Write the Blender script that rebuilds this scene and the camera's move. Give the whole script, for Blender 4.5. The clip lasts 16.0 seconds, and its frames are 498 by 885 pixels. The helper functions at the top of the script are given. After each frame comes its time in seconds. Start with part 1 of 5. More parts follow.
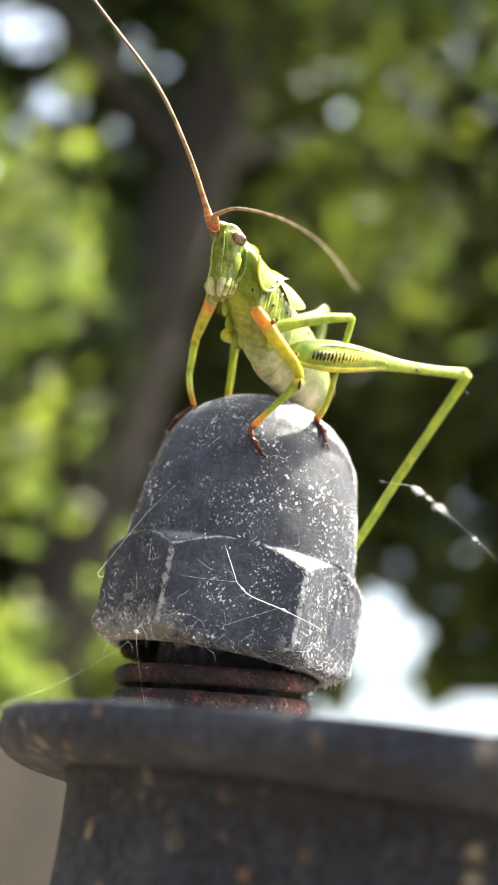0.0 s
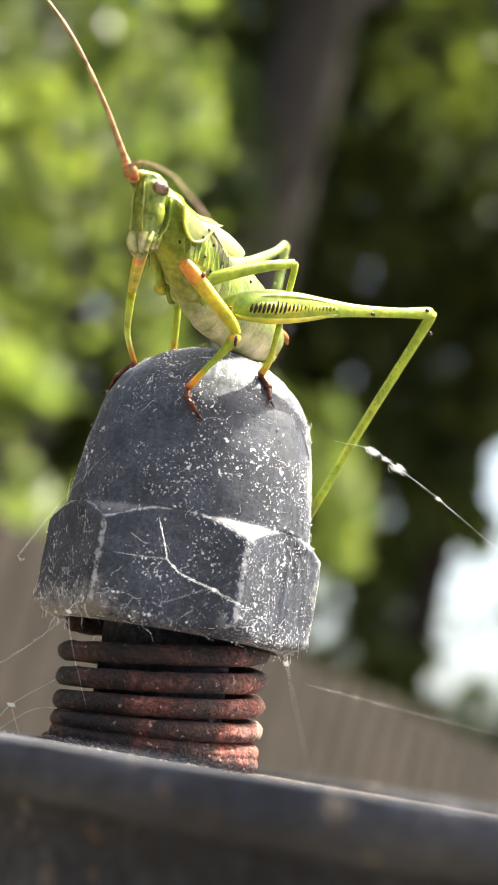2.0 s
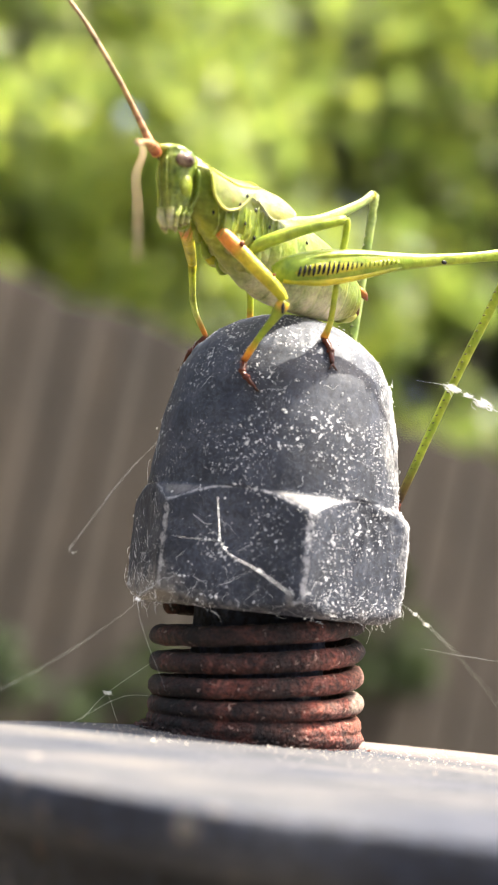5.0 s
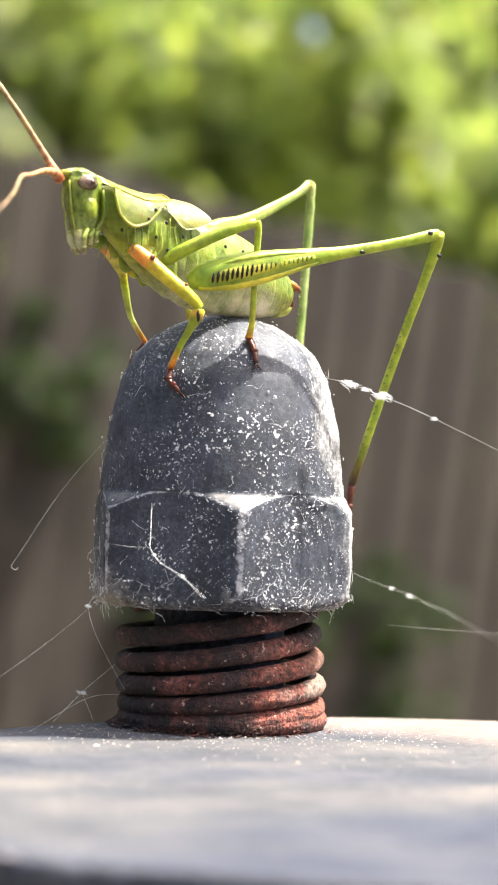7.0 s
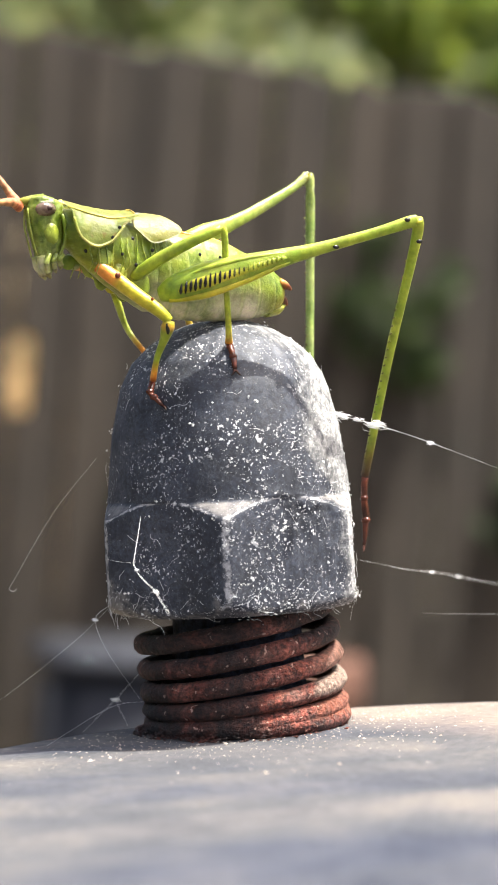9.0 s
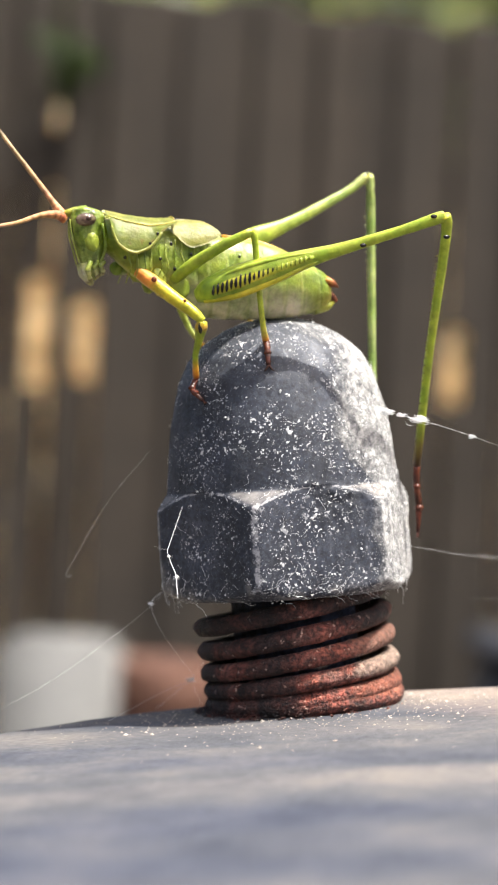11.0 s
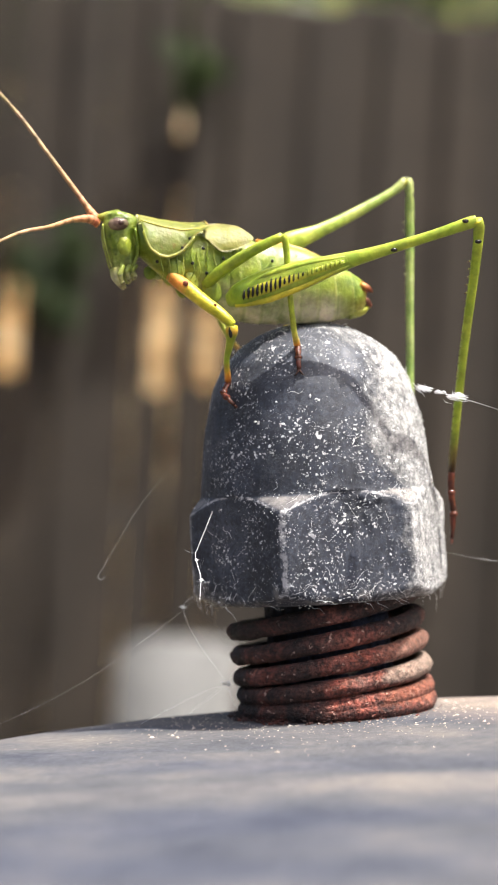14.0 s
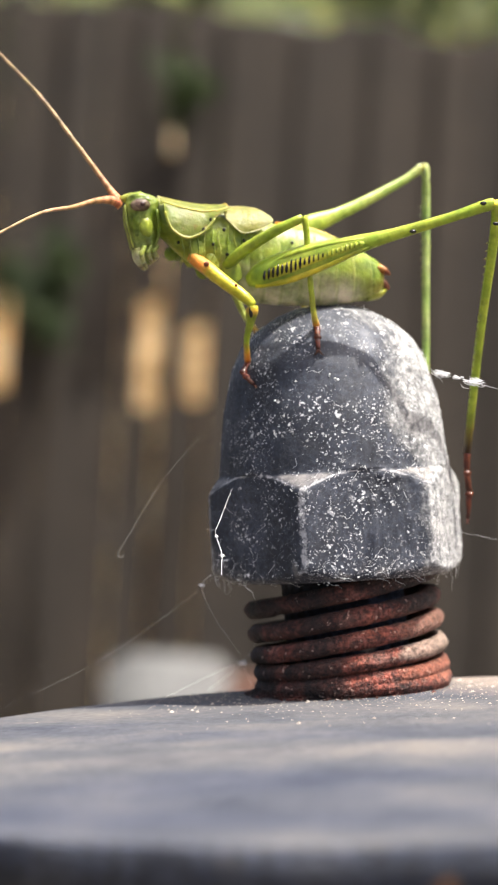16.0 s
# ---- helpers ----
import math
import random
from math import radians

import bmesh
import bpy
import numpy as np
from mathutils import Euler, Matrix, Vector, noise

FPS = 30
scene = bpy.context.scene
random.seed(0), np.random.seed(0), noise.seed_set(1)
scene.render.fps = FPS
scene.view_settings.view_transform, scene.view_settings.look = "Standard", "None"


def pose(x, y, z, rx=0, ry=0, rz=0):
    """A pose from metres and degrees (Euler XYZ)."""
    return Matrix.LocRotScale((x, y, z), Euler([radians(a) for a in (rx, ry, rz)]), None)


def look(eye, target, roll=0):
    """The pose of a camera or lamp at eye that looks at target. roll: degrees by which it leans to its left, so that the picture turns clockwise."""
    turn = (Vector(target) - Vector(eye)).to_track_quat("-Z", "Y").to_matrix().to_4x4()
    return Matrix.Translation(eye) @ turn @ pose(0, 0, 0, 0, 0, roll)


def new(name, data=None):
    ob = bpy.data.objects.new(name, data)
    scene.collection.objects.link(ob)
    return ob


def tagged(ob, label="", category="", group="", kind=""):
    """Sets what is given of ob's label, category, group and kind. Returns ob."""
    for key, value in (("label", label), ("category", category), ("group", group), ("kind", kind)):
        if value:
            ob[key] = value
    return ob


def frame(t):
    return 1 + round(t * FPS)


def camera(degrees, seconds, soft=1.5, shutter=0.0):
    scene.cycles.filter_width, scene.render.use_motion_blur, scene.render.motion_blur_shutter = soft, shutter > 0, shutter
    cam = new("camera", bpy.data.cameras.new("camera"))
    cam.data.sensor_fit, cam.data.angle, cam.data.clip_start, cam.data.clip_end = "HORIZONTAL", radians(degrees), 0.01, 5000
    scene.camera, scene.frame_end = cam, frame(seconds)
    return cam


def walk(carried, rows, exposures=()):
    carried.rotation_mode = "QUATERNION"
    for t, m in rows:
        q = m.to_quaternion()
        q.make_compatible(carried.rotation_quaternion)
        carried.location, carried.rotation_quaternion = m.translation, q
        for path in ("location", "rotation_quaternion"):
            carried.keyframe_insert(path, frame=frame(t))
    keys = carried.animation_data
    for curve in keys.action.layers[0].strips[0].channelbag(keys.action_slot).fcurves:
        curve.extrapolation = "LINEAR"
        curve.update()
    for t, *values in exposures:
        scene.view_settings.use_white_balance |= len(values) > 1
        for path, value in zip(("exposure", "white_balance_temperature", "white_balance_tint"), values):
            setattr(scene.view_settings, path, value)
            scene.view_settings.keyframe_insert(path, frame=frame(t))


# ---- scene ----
# ---- camera ----
cam = camera(13.58, 16.0, 0.7)
cam.data.dof.use_dof = True
cam.data.dof.focus_distance = 0.1445
cam.data.dof.aperture_fstop = 62.0
cam.data.dof.aperture_blades = 0
PATH = [
    (0.0, look((-0.08940, -0.12512, 1.07015), (-0.00798, -0.00717, 1.11439), 16.95)),
    (0.5, look((-0.08711, -0.12507, 1.07350), (-0.00482, -0.00725, 1.11646), 16.90)),
    (1.0, look((-0.08419, -0.12461, 1.07595), (-0.00122, -0.00635, 1.11635), 16.23)),
    (1.5, look((-0.07834, -0.12514, 1.08200), (0.00351, -0.00471, 1.11802), 15.67)),
    (2.0, look((-0.07653, -0.12589, 1.08363), (0.00129, -0.00160, 1.11520), 15.52)),
    (2.5, look((-0.07161, -0.12459, 1.08489), (0.00200, 0.00281, 1.11407), 15.17)),
    (3.0, look((-0.06711, -0.12619, 1.08730), (0.00223, 0.00421, 1.11354), 14.67)),
    (3.5, look((-0.06415, -0.12827, 1.08892), (0.00048, 0.00497, 1.11280), 13.98)),
    (4.0, look((-0.05944, -0.13143, 1.09232), (0.00047, 0.00433, 1.11424), 13.23)),
    (4.5, look((-0.05588, -0.13230, 1.09387), (0.00031, 0.00533, 1.11389), 12.81)),
    (5.0, look((-0.05366, -0.13410, 1.09389), (-0.00152, 0.00535, 1.11222), 12.43)),
    (5.2, look((-0.05215, -0.13587, 1.09435), (-0.00149, 0.00421, 1.11200), 12.25)),
    (7.5, look((-0.03452, -0.14564, 1.10488), (-0.00078, 0.00037, 1.11145), 6.49)),
    (8.0, look((-0.03016, -0.14682, 1.10643), (-0.00324, 0.00068, 1.11077), 5.25)),
    (8.5, look((-0.02205, -0.14787, 1.10847), (-0.00240, 0.00080, 1.11165), 4.13)),
    (8.7, look((-0.01866, -0.14842, 1.10986), (-0.00111, 0.00054, 1.11140), 3.87)),
    (10.8, look((0.01471, -0.15835, 1.11309), (-0.00342, -0.00945, 1.11261), 3.18)),
    (11.0, look((0.01577, -0.15630, 1.11265), (-0.00308, -0.00749, 1.11139), 2.78)),
    (11.5, look((0.02235, -0.15561, 1.11446), (0.00055, -0.00722, 1.11264), 2.14)),
    (12.0, look((0.02504, -0.15410, 1.11531), (0.00007, -0.00621, 1.11317), 2.07)),
    (12.5, look((0.02277, -0.15428, 1.11430), (-0.00512, -0.00692, 1.11167), 2.70)),
    (13.0, look((0.02393, -0.15369, 1.11351), (-0.00479, -0.00649, 1.11077), 2.87)),
    (13.5, look((0.02226, -0.15488, 1.11301), (-0.00608, -0.00759, 1.11121), 3.10)),
    (14.0, look((0.02256, -0.15526, 1.11281), (-0.00523, -0.00786, 1.11159), 3.16)),
    (14.5, look((0.02376, -0.15443, 1.11206), (-0.00434, -0.00709, 1.11100), 2.95)),
    (15.0, look((0.02208, -0.15747, 1.11059), (-0.00689, -0.01030, 1.11025), 3.22)),
    (15.5, look((0.02011, -0.15719, 1.10964), (-0.00770, -0.00980, 1.11011), 3.54)),
    (16.0, look((0.02071, -0.15741, 1.10985), (-0.00621, -0.00985, 1.10998), 3.41)),
]
EXPOSURES = [(0.0, 2.52, 6700, 3), (1.5, 2.48, 6700, 3), (2.5, 2.3, 6700, 5), (4.5, 2.2, 6650, 7), (8.0, 1.92, 6350, 7), (11.0, 1.48, 6300, 8), (16.0, 1.44, 6300, 9)]
walk(cam, PATH, EXPOSURES)

# ---- world and sun ----
SUN_AZ, SUN_EL = -10.0, 71.0
world = bpy.data.worlds.new("world")
scene.world = world
world.use_nodes = True
wn = world.node_tree.nodes
sky = wn.new("ShaderNodeTexSky")
sky.sky_type = "NISHITA"
sky.sun_disc = False
sky.sun_elevation = radians(SUN_EL)
sky.sun_rotation = radians(90 - SUN_AZ)
sky.air_density, sky.dust_density, sky.ozone_density = 1.0, 9.0, 0.6
world.node_tree.links.new(sky.outputs[0], wn["Background"].inputs[0])
wn["Background"].inputs[1].default_value = 0.12
sun_data = bpy.data.lights.new("sun", "SUN")
sun_data.energy = 4.4
sun_data.angle = radians(0.5)
sun_data.color = (1.0, 0.94, 0.84)
sun = new("sun", sun_data)
sun_way = Vector((math.cos(radians(SUN_EL)) * math.cos(radians(SUN_AZ)), math.cos(radians(SUN_EL)) * math.sin(radians(SUN_AZ)), math.sin(radians(SUN_EL))))
sun.matrix_world = look(sun_way * 20, (0, 0, 0))

# ---- helpers for building ----
MM = 0.001
# The bolt leans a little: its axis is the z of this pose, with the underside of the nut at the origin.
BOLT = pose(0, 0, 1.1, 0, -6.604, 0)
ORIGIN = {}


def thing(name, label, category, origin=(0, 0, 0), at=None, group="", kind=""):
    """A top-level Empty. In bolt space the origin is in millimetres."""
    ob = new(name)
    ob.empty_display_size = 0.01
    if at is None:
        ob.matrix_world = BOLT @ Matrix.Translation(Vector(origin) * MM)
        ORIGIN[ob.name] = (Vector(origin), MM)
    else:
        ob.matrix_world = at
        ORIGIN[ob.name] = (Vector((0, 0, 0)), 1.0)
    return tagged(ob, label, category, group, kind)


def part(name, bm, material, parent=None, label="", smooth=True):
    """One mesh object from a bmesh, under a thing or a part."""
    me = bpy.data.meshes.new(name)
    o, k = ORIGIN.get(parent.name, (Vector((0, 0, 0)), 1.0)) if parent else (Vector((0, 0, 0)), 1.0)
    for v in bm.verts:
        v.co = (v.co - o) * k
    bm.normal_update()
    bm.to_mesh(me)
    bm.free()
    me.materials.append(material)
    if smooth:
        me.polygons.foreach_set("use_smooth", [True] * len(me.polygons))
    ob = new(name, me)
    if parent:
        ob.parent = parent
        ORIGIN[ob.name] = (o, k)
    return tagged(ob, label)


def curve_points(pts, n):
    """Catmull-Rom through the points, n samples per span; each point may carry more numbers than three."""
    p = [np.array(q, float) for q in pts]
    p = [2 * p[0] - p[1]] + p + [2 * p[-1] - p[-2]]
    out = []
    for i in range(1, len(p) - 2):
        for j in range(n):
            t = j / n
            a, b, c, d = p[i - 1], p[i], p[i + 1], p[i + 2]
            out.append(0.5 * (2 * b + (c - a) * t + (2 * a - 5 * b + 4 * c - d) * t * t + (3 * b - a - 3 * c + d) * t ** 3))
    out.append(p[-2])
    return out


def tube(bm, pts, n=4, segs=10, squash=1.0, up=(0, 0, 1), colours=None, wobble=0.0):
    """A tube through points (x, y, z, radius); squash widens it across up. colours: a stop list (share, rgb) along it."""
    layer = bm.verts.layers.float_color.get("pigment") or bm.verts.layers.float_color.new("pigment")
    s = curve_points(pts, n)
    rings = []
    up = Vector(up)
    for i, q in enumerate(s):
        a, b = s[max(i - 1, 0)], s[min(i + 1, len(s) - 1)]
        d = Vector((b - a)[:3]).normalized()
        x = d.cross(up)
        x = x.normalized() if x.length > 1e-4 else d.orthogonal().normalized()
        y = x.cross(d).normalized()
        r = max(q[3], 1e-4)
        ring = []
        share = i / (len(s) - 1)
        col = ramp(colours, share) if colours else (1, 1, 1)
        for k in range(segs):
            w = 2 * math.pi * k / segs
            rr = r * (1 + wobble * noise.noise(Vector(q[:3]) * 3 + Vector((math.cos(w), math.sin(w), 0))))
            v = bm.verts.new(Vector(q[:3]) + x * (rr * squash * math.cos(w)) + y * (rr * math.sin(w)))
            v[layer] = (*col, 1)
            ring.append(v)
        rings.append(ring)
    for a, b in zip(rings, rings[1:]):
        for k in range(segs):
            bm.faces.new((a[k], a[(k + 1) % segs], b[(k + 1) % segs], b[k]))
    bm.faces.new(rings[0][::-1])
    bm.faces.new(rings[-1])
    return rings


def ramp(stops, x):
    for (a, ca), (b, cb) in zip(stops, stops[1:]):
        if x <= b:
            t = (x - a) / (b - a) if b > a else 0
            return tuple(ca[i] + (cb[i] - ca[i]) * min(max(t, 0), 1) for i in range(3))
    return stops[-1][1]


def blob(bm, centre, radii, axes=None, colour=(1, 1, 1), u=10, v=8):
    """An ellipsoid; axes: three unit vectors."""
    layer = bm.verts.layers.float_color.get("pigment") or bm.verts.layers.float_color.new("pigment")
    m = Matrix((axes[0], axes[1], axes[2])).transposed() if axes else Matrix.Identity(3)
    made = bmesh.ops.create_uvsphere(bm, u_segments=u, v_segments=v, radius=1)["verts"]
    for q in made:
        q.co = Vector(centre) + m @ Vector((q.co.x * radii[0], q.co.y * radii[1], q.co.z * radii[2]))
        q[layer] = (*colour, 1)
    return made


def box(bm, lo, hi, m=None):
    made = bmesh.ops.create_cube(bm, size=1)["verts"]
    for v in made:
        v.co = Vector([(lo[i] + hi[i]) / 2 + v.co[i] * (hi[i] - lo[i]) for i in range(3)])
        if m:
            v.co = m @ v.co
    return made


# ---- materials ----
def node(mt, kind, **inputs):
    n = mt.node_tree.nodes.new(kind)
    for k, v in inputs.items():
        n.inputs[k.replace("_", " ")].default_value = v
    return n


def material(name):
    mt = bpy.data.materials.new(name)
    mt.use_nodes = True
    return mt, mt.node_tree.nodes["Principled BSDF"], mt.node_tree.links.new


def noise_node(mt, scale, detail=4.0, rough=0.55, space="Object"):
    c = node(mt, "ShaderNodeTexCoord")
    n = node(mt, "ShaderNodeTexNoise", Scale=scale, Detail=detail, Roughness=rough)
    mt.node_tree.links.new(c.outputs[space], n.inputs["Vector"])
    return n


def stops(mt, source, cols):
    r = node(mt, "ShaderNodeValToRGB")
    e = r.color_ramp.elements
    for i, (p, c) in enumerate(cols):
        q = e[i] if i < 2 else e.new(p)
        q.position, q.color = p, (*c, 1)
    mt.node_tree.links.new(source, r.inputs[0])
    return r


def mixed(mt, fac, a, b, mode="MIX"):
    m = mt.node_tree.nodes.new("ShaderNodeMix")
    m.data_type, m.blend_type = "RGBA", mode
    for sock, val in ((m.inputs[0], fac), (m.inputs[6], a), (m.inputs[7], b)):
        if isinstance(val, (int, float)):
            sock.default_value = val
        elif isinstance(val, tuple):
            sock.default_value = (*val, 1)
        else:
            mt.node_tree.links.new(val, sock)
    return m.outputs[2]


def maths(mt, op, a, b=0.0, clamp=False):
    m = mt.node_tree.nodes.new("ShaderNodeMath")
    m.operation, m.use_clamp = op, clamp
    for sock, val in ((m.inputs[0], a), (m.inputs[1], b)):
        if isinstance(val, (int, float)):
            sock.default_value = val
        else:
            mt.node_tree.links.new(val, sock)
    return m.outputs[0]


def bumped(mt, height, strength, distance, bsdf):
    b = node(mt, "ShaderNodeBump", Strength=strength, Distance=distance)
    mt.node_tree.links.new(height, b.inputs["Height"])
    mt.node_tree.links.new(b.outputs[0], bsdf.inputs["Normal"])


def nut_material():
    mt, p, link = material("dusty_black_steel")
    base = stops(mt, noise_node(mt, 230, 6, 0.65).outputs[0], [(0.3, (0.0065, 0.008, 0.0135)), (0.5, (0.0155, 0.0188, 0.030)), (0.74, (0.042, 0.047, 0.066))])
    grit = stops(mt, noise_node(mt, 3600, 5, 0.75).outputs[0], [(0.36, (0.45, 0.45, 0.47)), (0.64, (1.75, 1.75, 1.72))])
    film = stops(mt, noise_node(mt, 760, 10, 0.82).outputs[0], [(0.46, (0, 0, 0)), (0.66, (1, 1, 1))])
    co = node(mt, "ShaderNodeTexCoord")
    geo = node(mt, "ShaderNodeNewGeometry")
    sep = node(mt, "ShaderNodeSeparateXYZ")
    link(co.outputs["Object"], sep.inputs[0])
    up = node(mt, "ShaderNodeSeparateXYZ")
    link(geo.outputs["Normal"], up.inputs[0])
    # lime: the weather side is crusted, the other side has scattered grains
    side = maths(mt, "ADD", maths(mt, "MULTIPLY", sep.outputs[0], 75.0), maths(mt, "MULTIPLY", sep.outputs[1], 62.0))
    cover = maths(mt, "ADD", maths(mt, "MULTIPLY", side, 0.06), noise_node(mt, 330, 3).outputs[0])
    spots = 0.0
    for scale, at, gate in ((1500.0, 0.646, 0.46), (2900.0, 0.634, 0.43), (5200.0, 0.630, 0.38)):
        g = stops(mt, noise_node(mt, scale, 2.5, 0.6).outputs[0], [(at, (0, 0, 0)), (at + 0.03, (1, 1, 1))])
        k = stops(mt, cover, [(gate + 0.02, (0, 0, 0)), (gate + 0.14, (1, 1, 1))])
        one = maths(mt, "MULTIPLY", g.outputs[0], k.outputs[0])
        spots = one if isinstance(spots, float) else maths(mt, "MAXIMUM", spots, one)
    crust_n = noise_node(mt, 900, 7, 0.72)
    wisp_n = noise_node(mt, 420, 8, 0.8)
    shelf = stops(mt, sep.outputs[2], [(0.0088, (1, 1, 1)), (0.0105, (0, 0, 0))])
    # lime on the weather side; sunlight there and over the crown is coloured in
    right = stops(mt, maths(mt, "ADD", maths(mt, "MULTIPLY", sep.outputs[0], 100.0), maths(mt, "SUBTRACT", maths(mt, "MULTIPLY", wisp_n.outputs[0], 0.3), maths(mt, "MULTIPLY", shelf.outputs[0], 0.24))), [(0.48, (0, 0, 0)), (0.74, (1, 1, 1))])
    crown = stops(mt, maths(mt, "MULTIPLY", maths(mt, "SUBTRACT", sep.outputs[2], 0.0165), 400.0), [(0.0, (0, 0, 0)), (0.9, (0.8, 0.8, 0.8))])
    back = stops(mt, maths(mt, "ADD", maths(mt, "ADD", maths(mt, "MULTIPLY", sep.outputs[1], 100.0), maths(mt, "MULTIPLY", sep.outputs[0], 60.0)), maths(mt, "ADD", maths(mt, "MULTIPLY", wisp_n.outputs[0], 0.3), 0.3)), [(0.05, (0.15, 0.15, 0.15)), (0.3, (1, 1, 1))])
    lime_sun_cover = maths(mt, "MAXIMUM", right.outputs[0], maths(mt, "MULTIPLY", crown.outputs[0], back.outputs[0]))
    sunlit_lime = stops(mt, maths(mt, "MULTIPLY", lime_sun_cover, maths(mt, "ADD", maths(mt, "MULTIPLY", crust_n.outputs[0], 1.3), 0.12)), [(0.40, (0, 0, 0)), (0.80, (1, 1, 1))])
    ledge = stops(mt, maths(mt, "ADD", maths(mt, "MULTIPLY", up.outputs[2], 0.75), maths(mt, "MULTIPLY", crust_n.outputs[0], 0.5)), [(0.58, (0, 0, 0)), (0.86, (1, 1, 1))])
    at = node(mt, "ShaderNodeAttribute")
    at.attribute_name = "wear"
    edge = stops(mt, maths(mt, "MULTIPLY", at.outputs["Fac"], maths(mt, "MULTIPLY", noise_node(mt, 1900, 5, 0.75).outputs[0], 1.9)), [(0.74, (0, 0, 0)), (1.12, (1, 1, 1))])
    corner = maths(mt, "MULTIPLY", maths(mt, "MAXIMUM", maths(mt, "SUBTRACT", maths(mt, "MULTIPLY", sep.outputs[0], -1.0), 0.006), 0.0), 85.0)
    low = stops(mt, maths(mt, "ADD", maths(mt, "ADD", maths(mt, "MULTIPLY", sep.outputs[2], -130.0), corner), crust_n.outputs[0]), [(0.38, (0, 0, 0)), (0.60, (1, 1, 1))])
    wisp = stops(mt, wisp_n.outputs[0], [(0.485, (0, 0, 0)), (0.5, (1, 1, 1)), (0.515, (0, 0, 0))])
    col = mixed(mt, 1.0, base.outputs[0], grit.outputs[0], "MULTIPLY")
    col = mixed(mt, maths(mt, "MULTIPLY", film.outputs[0], 0.09), col, (0.16, 0.165, 0.195))
    col = mixed(mt, maths(mt, "MULTIPLY", wisp.outputs[0], 0.16), col, (0.34, 0.34, 0.36))
    col = mixed(mt, maths(mt, "MULTIPLY", low.outputs[0], 0.7), col, (0.24, 0.215, 0.19))
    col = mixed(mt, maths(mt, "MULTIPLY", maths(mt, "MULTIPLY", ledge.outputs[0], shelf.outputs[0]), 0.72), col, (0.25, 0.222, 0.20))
    col = mixed(mt, maths(mt, "MULTIPLY", edge.outputs[0], 0.72), col, (0.42, 0.41, 0.42))
    col = mixed(mt, maths(mt, "MULTIPLY", maths(mt, "MULTIPLY", sunlit_lime.outputs[0], stops(mt, noise_node(mt, 1700, 6, 0.75).outputs[0], [(0.40, (0.28, 0.28, 0.28)), (0.60, (1, 1, 1))]).outputs[0]), 0.9), col, (0.49, 0.48, 0.465))
    col = mixed(mt, spots, col, (0.66, 0.66, 0.67))
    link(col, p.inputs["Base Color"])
    p.inputs["Metallic"].default_value = 0.1
    p.inputs["Specular IOR Level"].default_value = 0.5
    rough = stops(mt, noise_node(mt, 500, 4).outputs[0], [(0.3, (0.55, 0.55, 0.55)), (0.7, (0.74, 0.74, 0.74))])
    link(mixed(mt, maths(mt, "MAXIMUM", spots, sunlit_lime.outputs[0]), rough.outputs[0], (0.85, 0.85, 0.85)), p.inputs["Roughness"])
    h = maths(mt, "ADD", maths(mt, "ADD", maths(mt, "MULTIPLY", spots, 1.3), maths(mt, "MULTIPLY", crust_n.outputs[0], 0.5)), maths(mt, "MULTIPLY", maths(mt, "MULTIPLY", crust_n.outputs[0], sunlit_lime.outputs[0]), 2.5))
    bumped(mt, h, 0.8, 0.00014, p)
    return mt


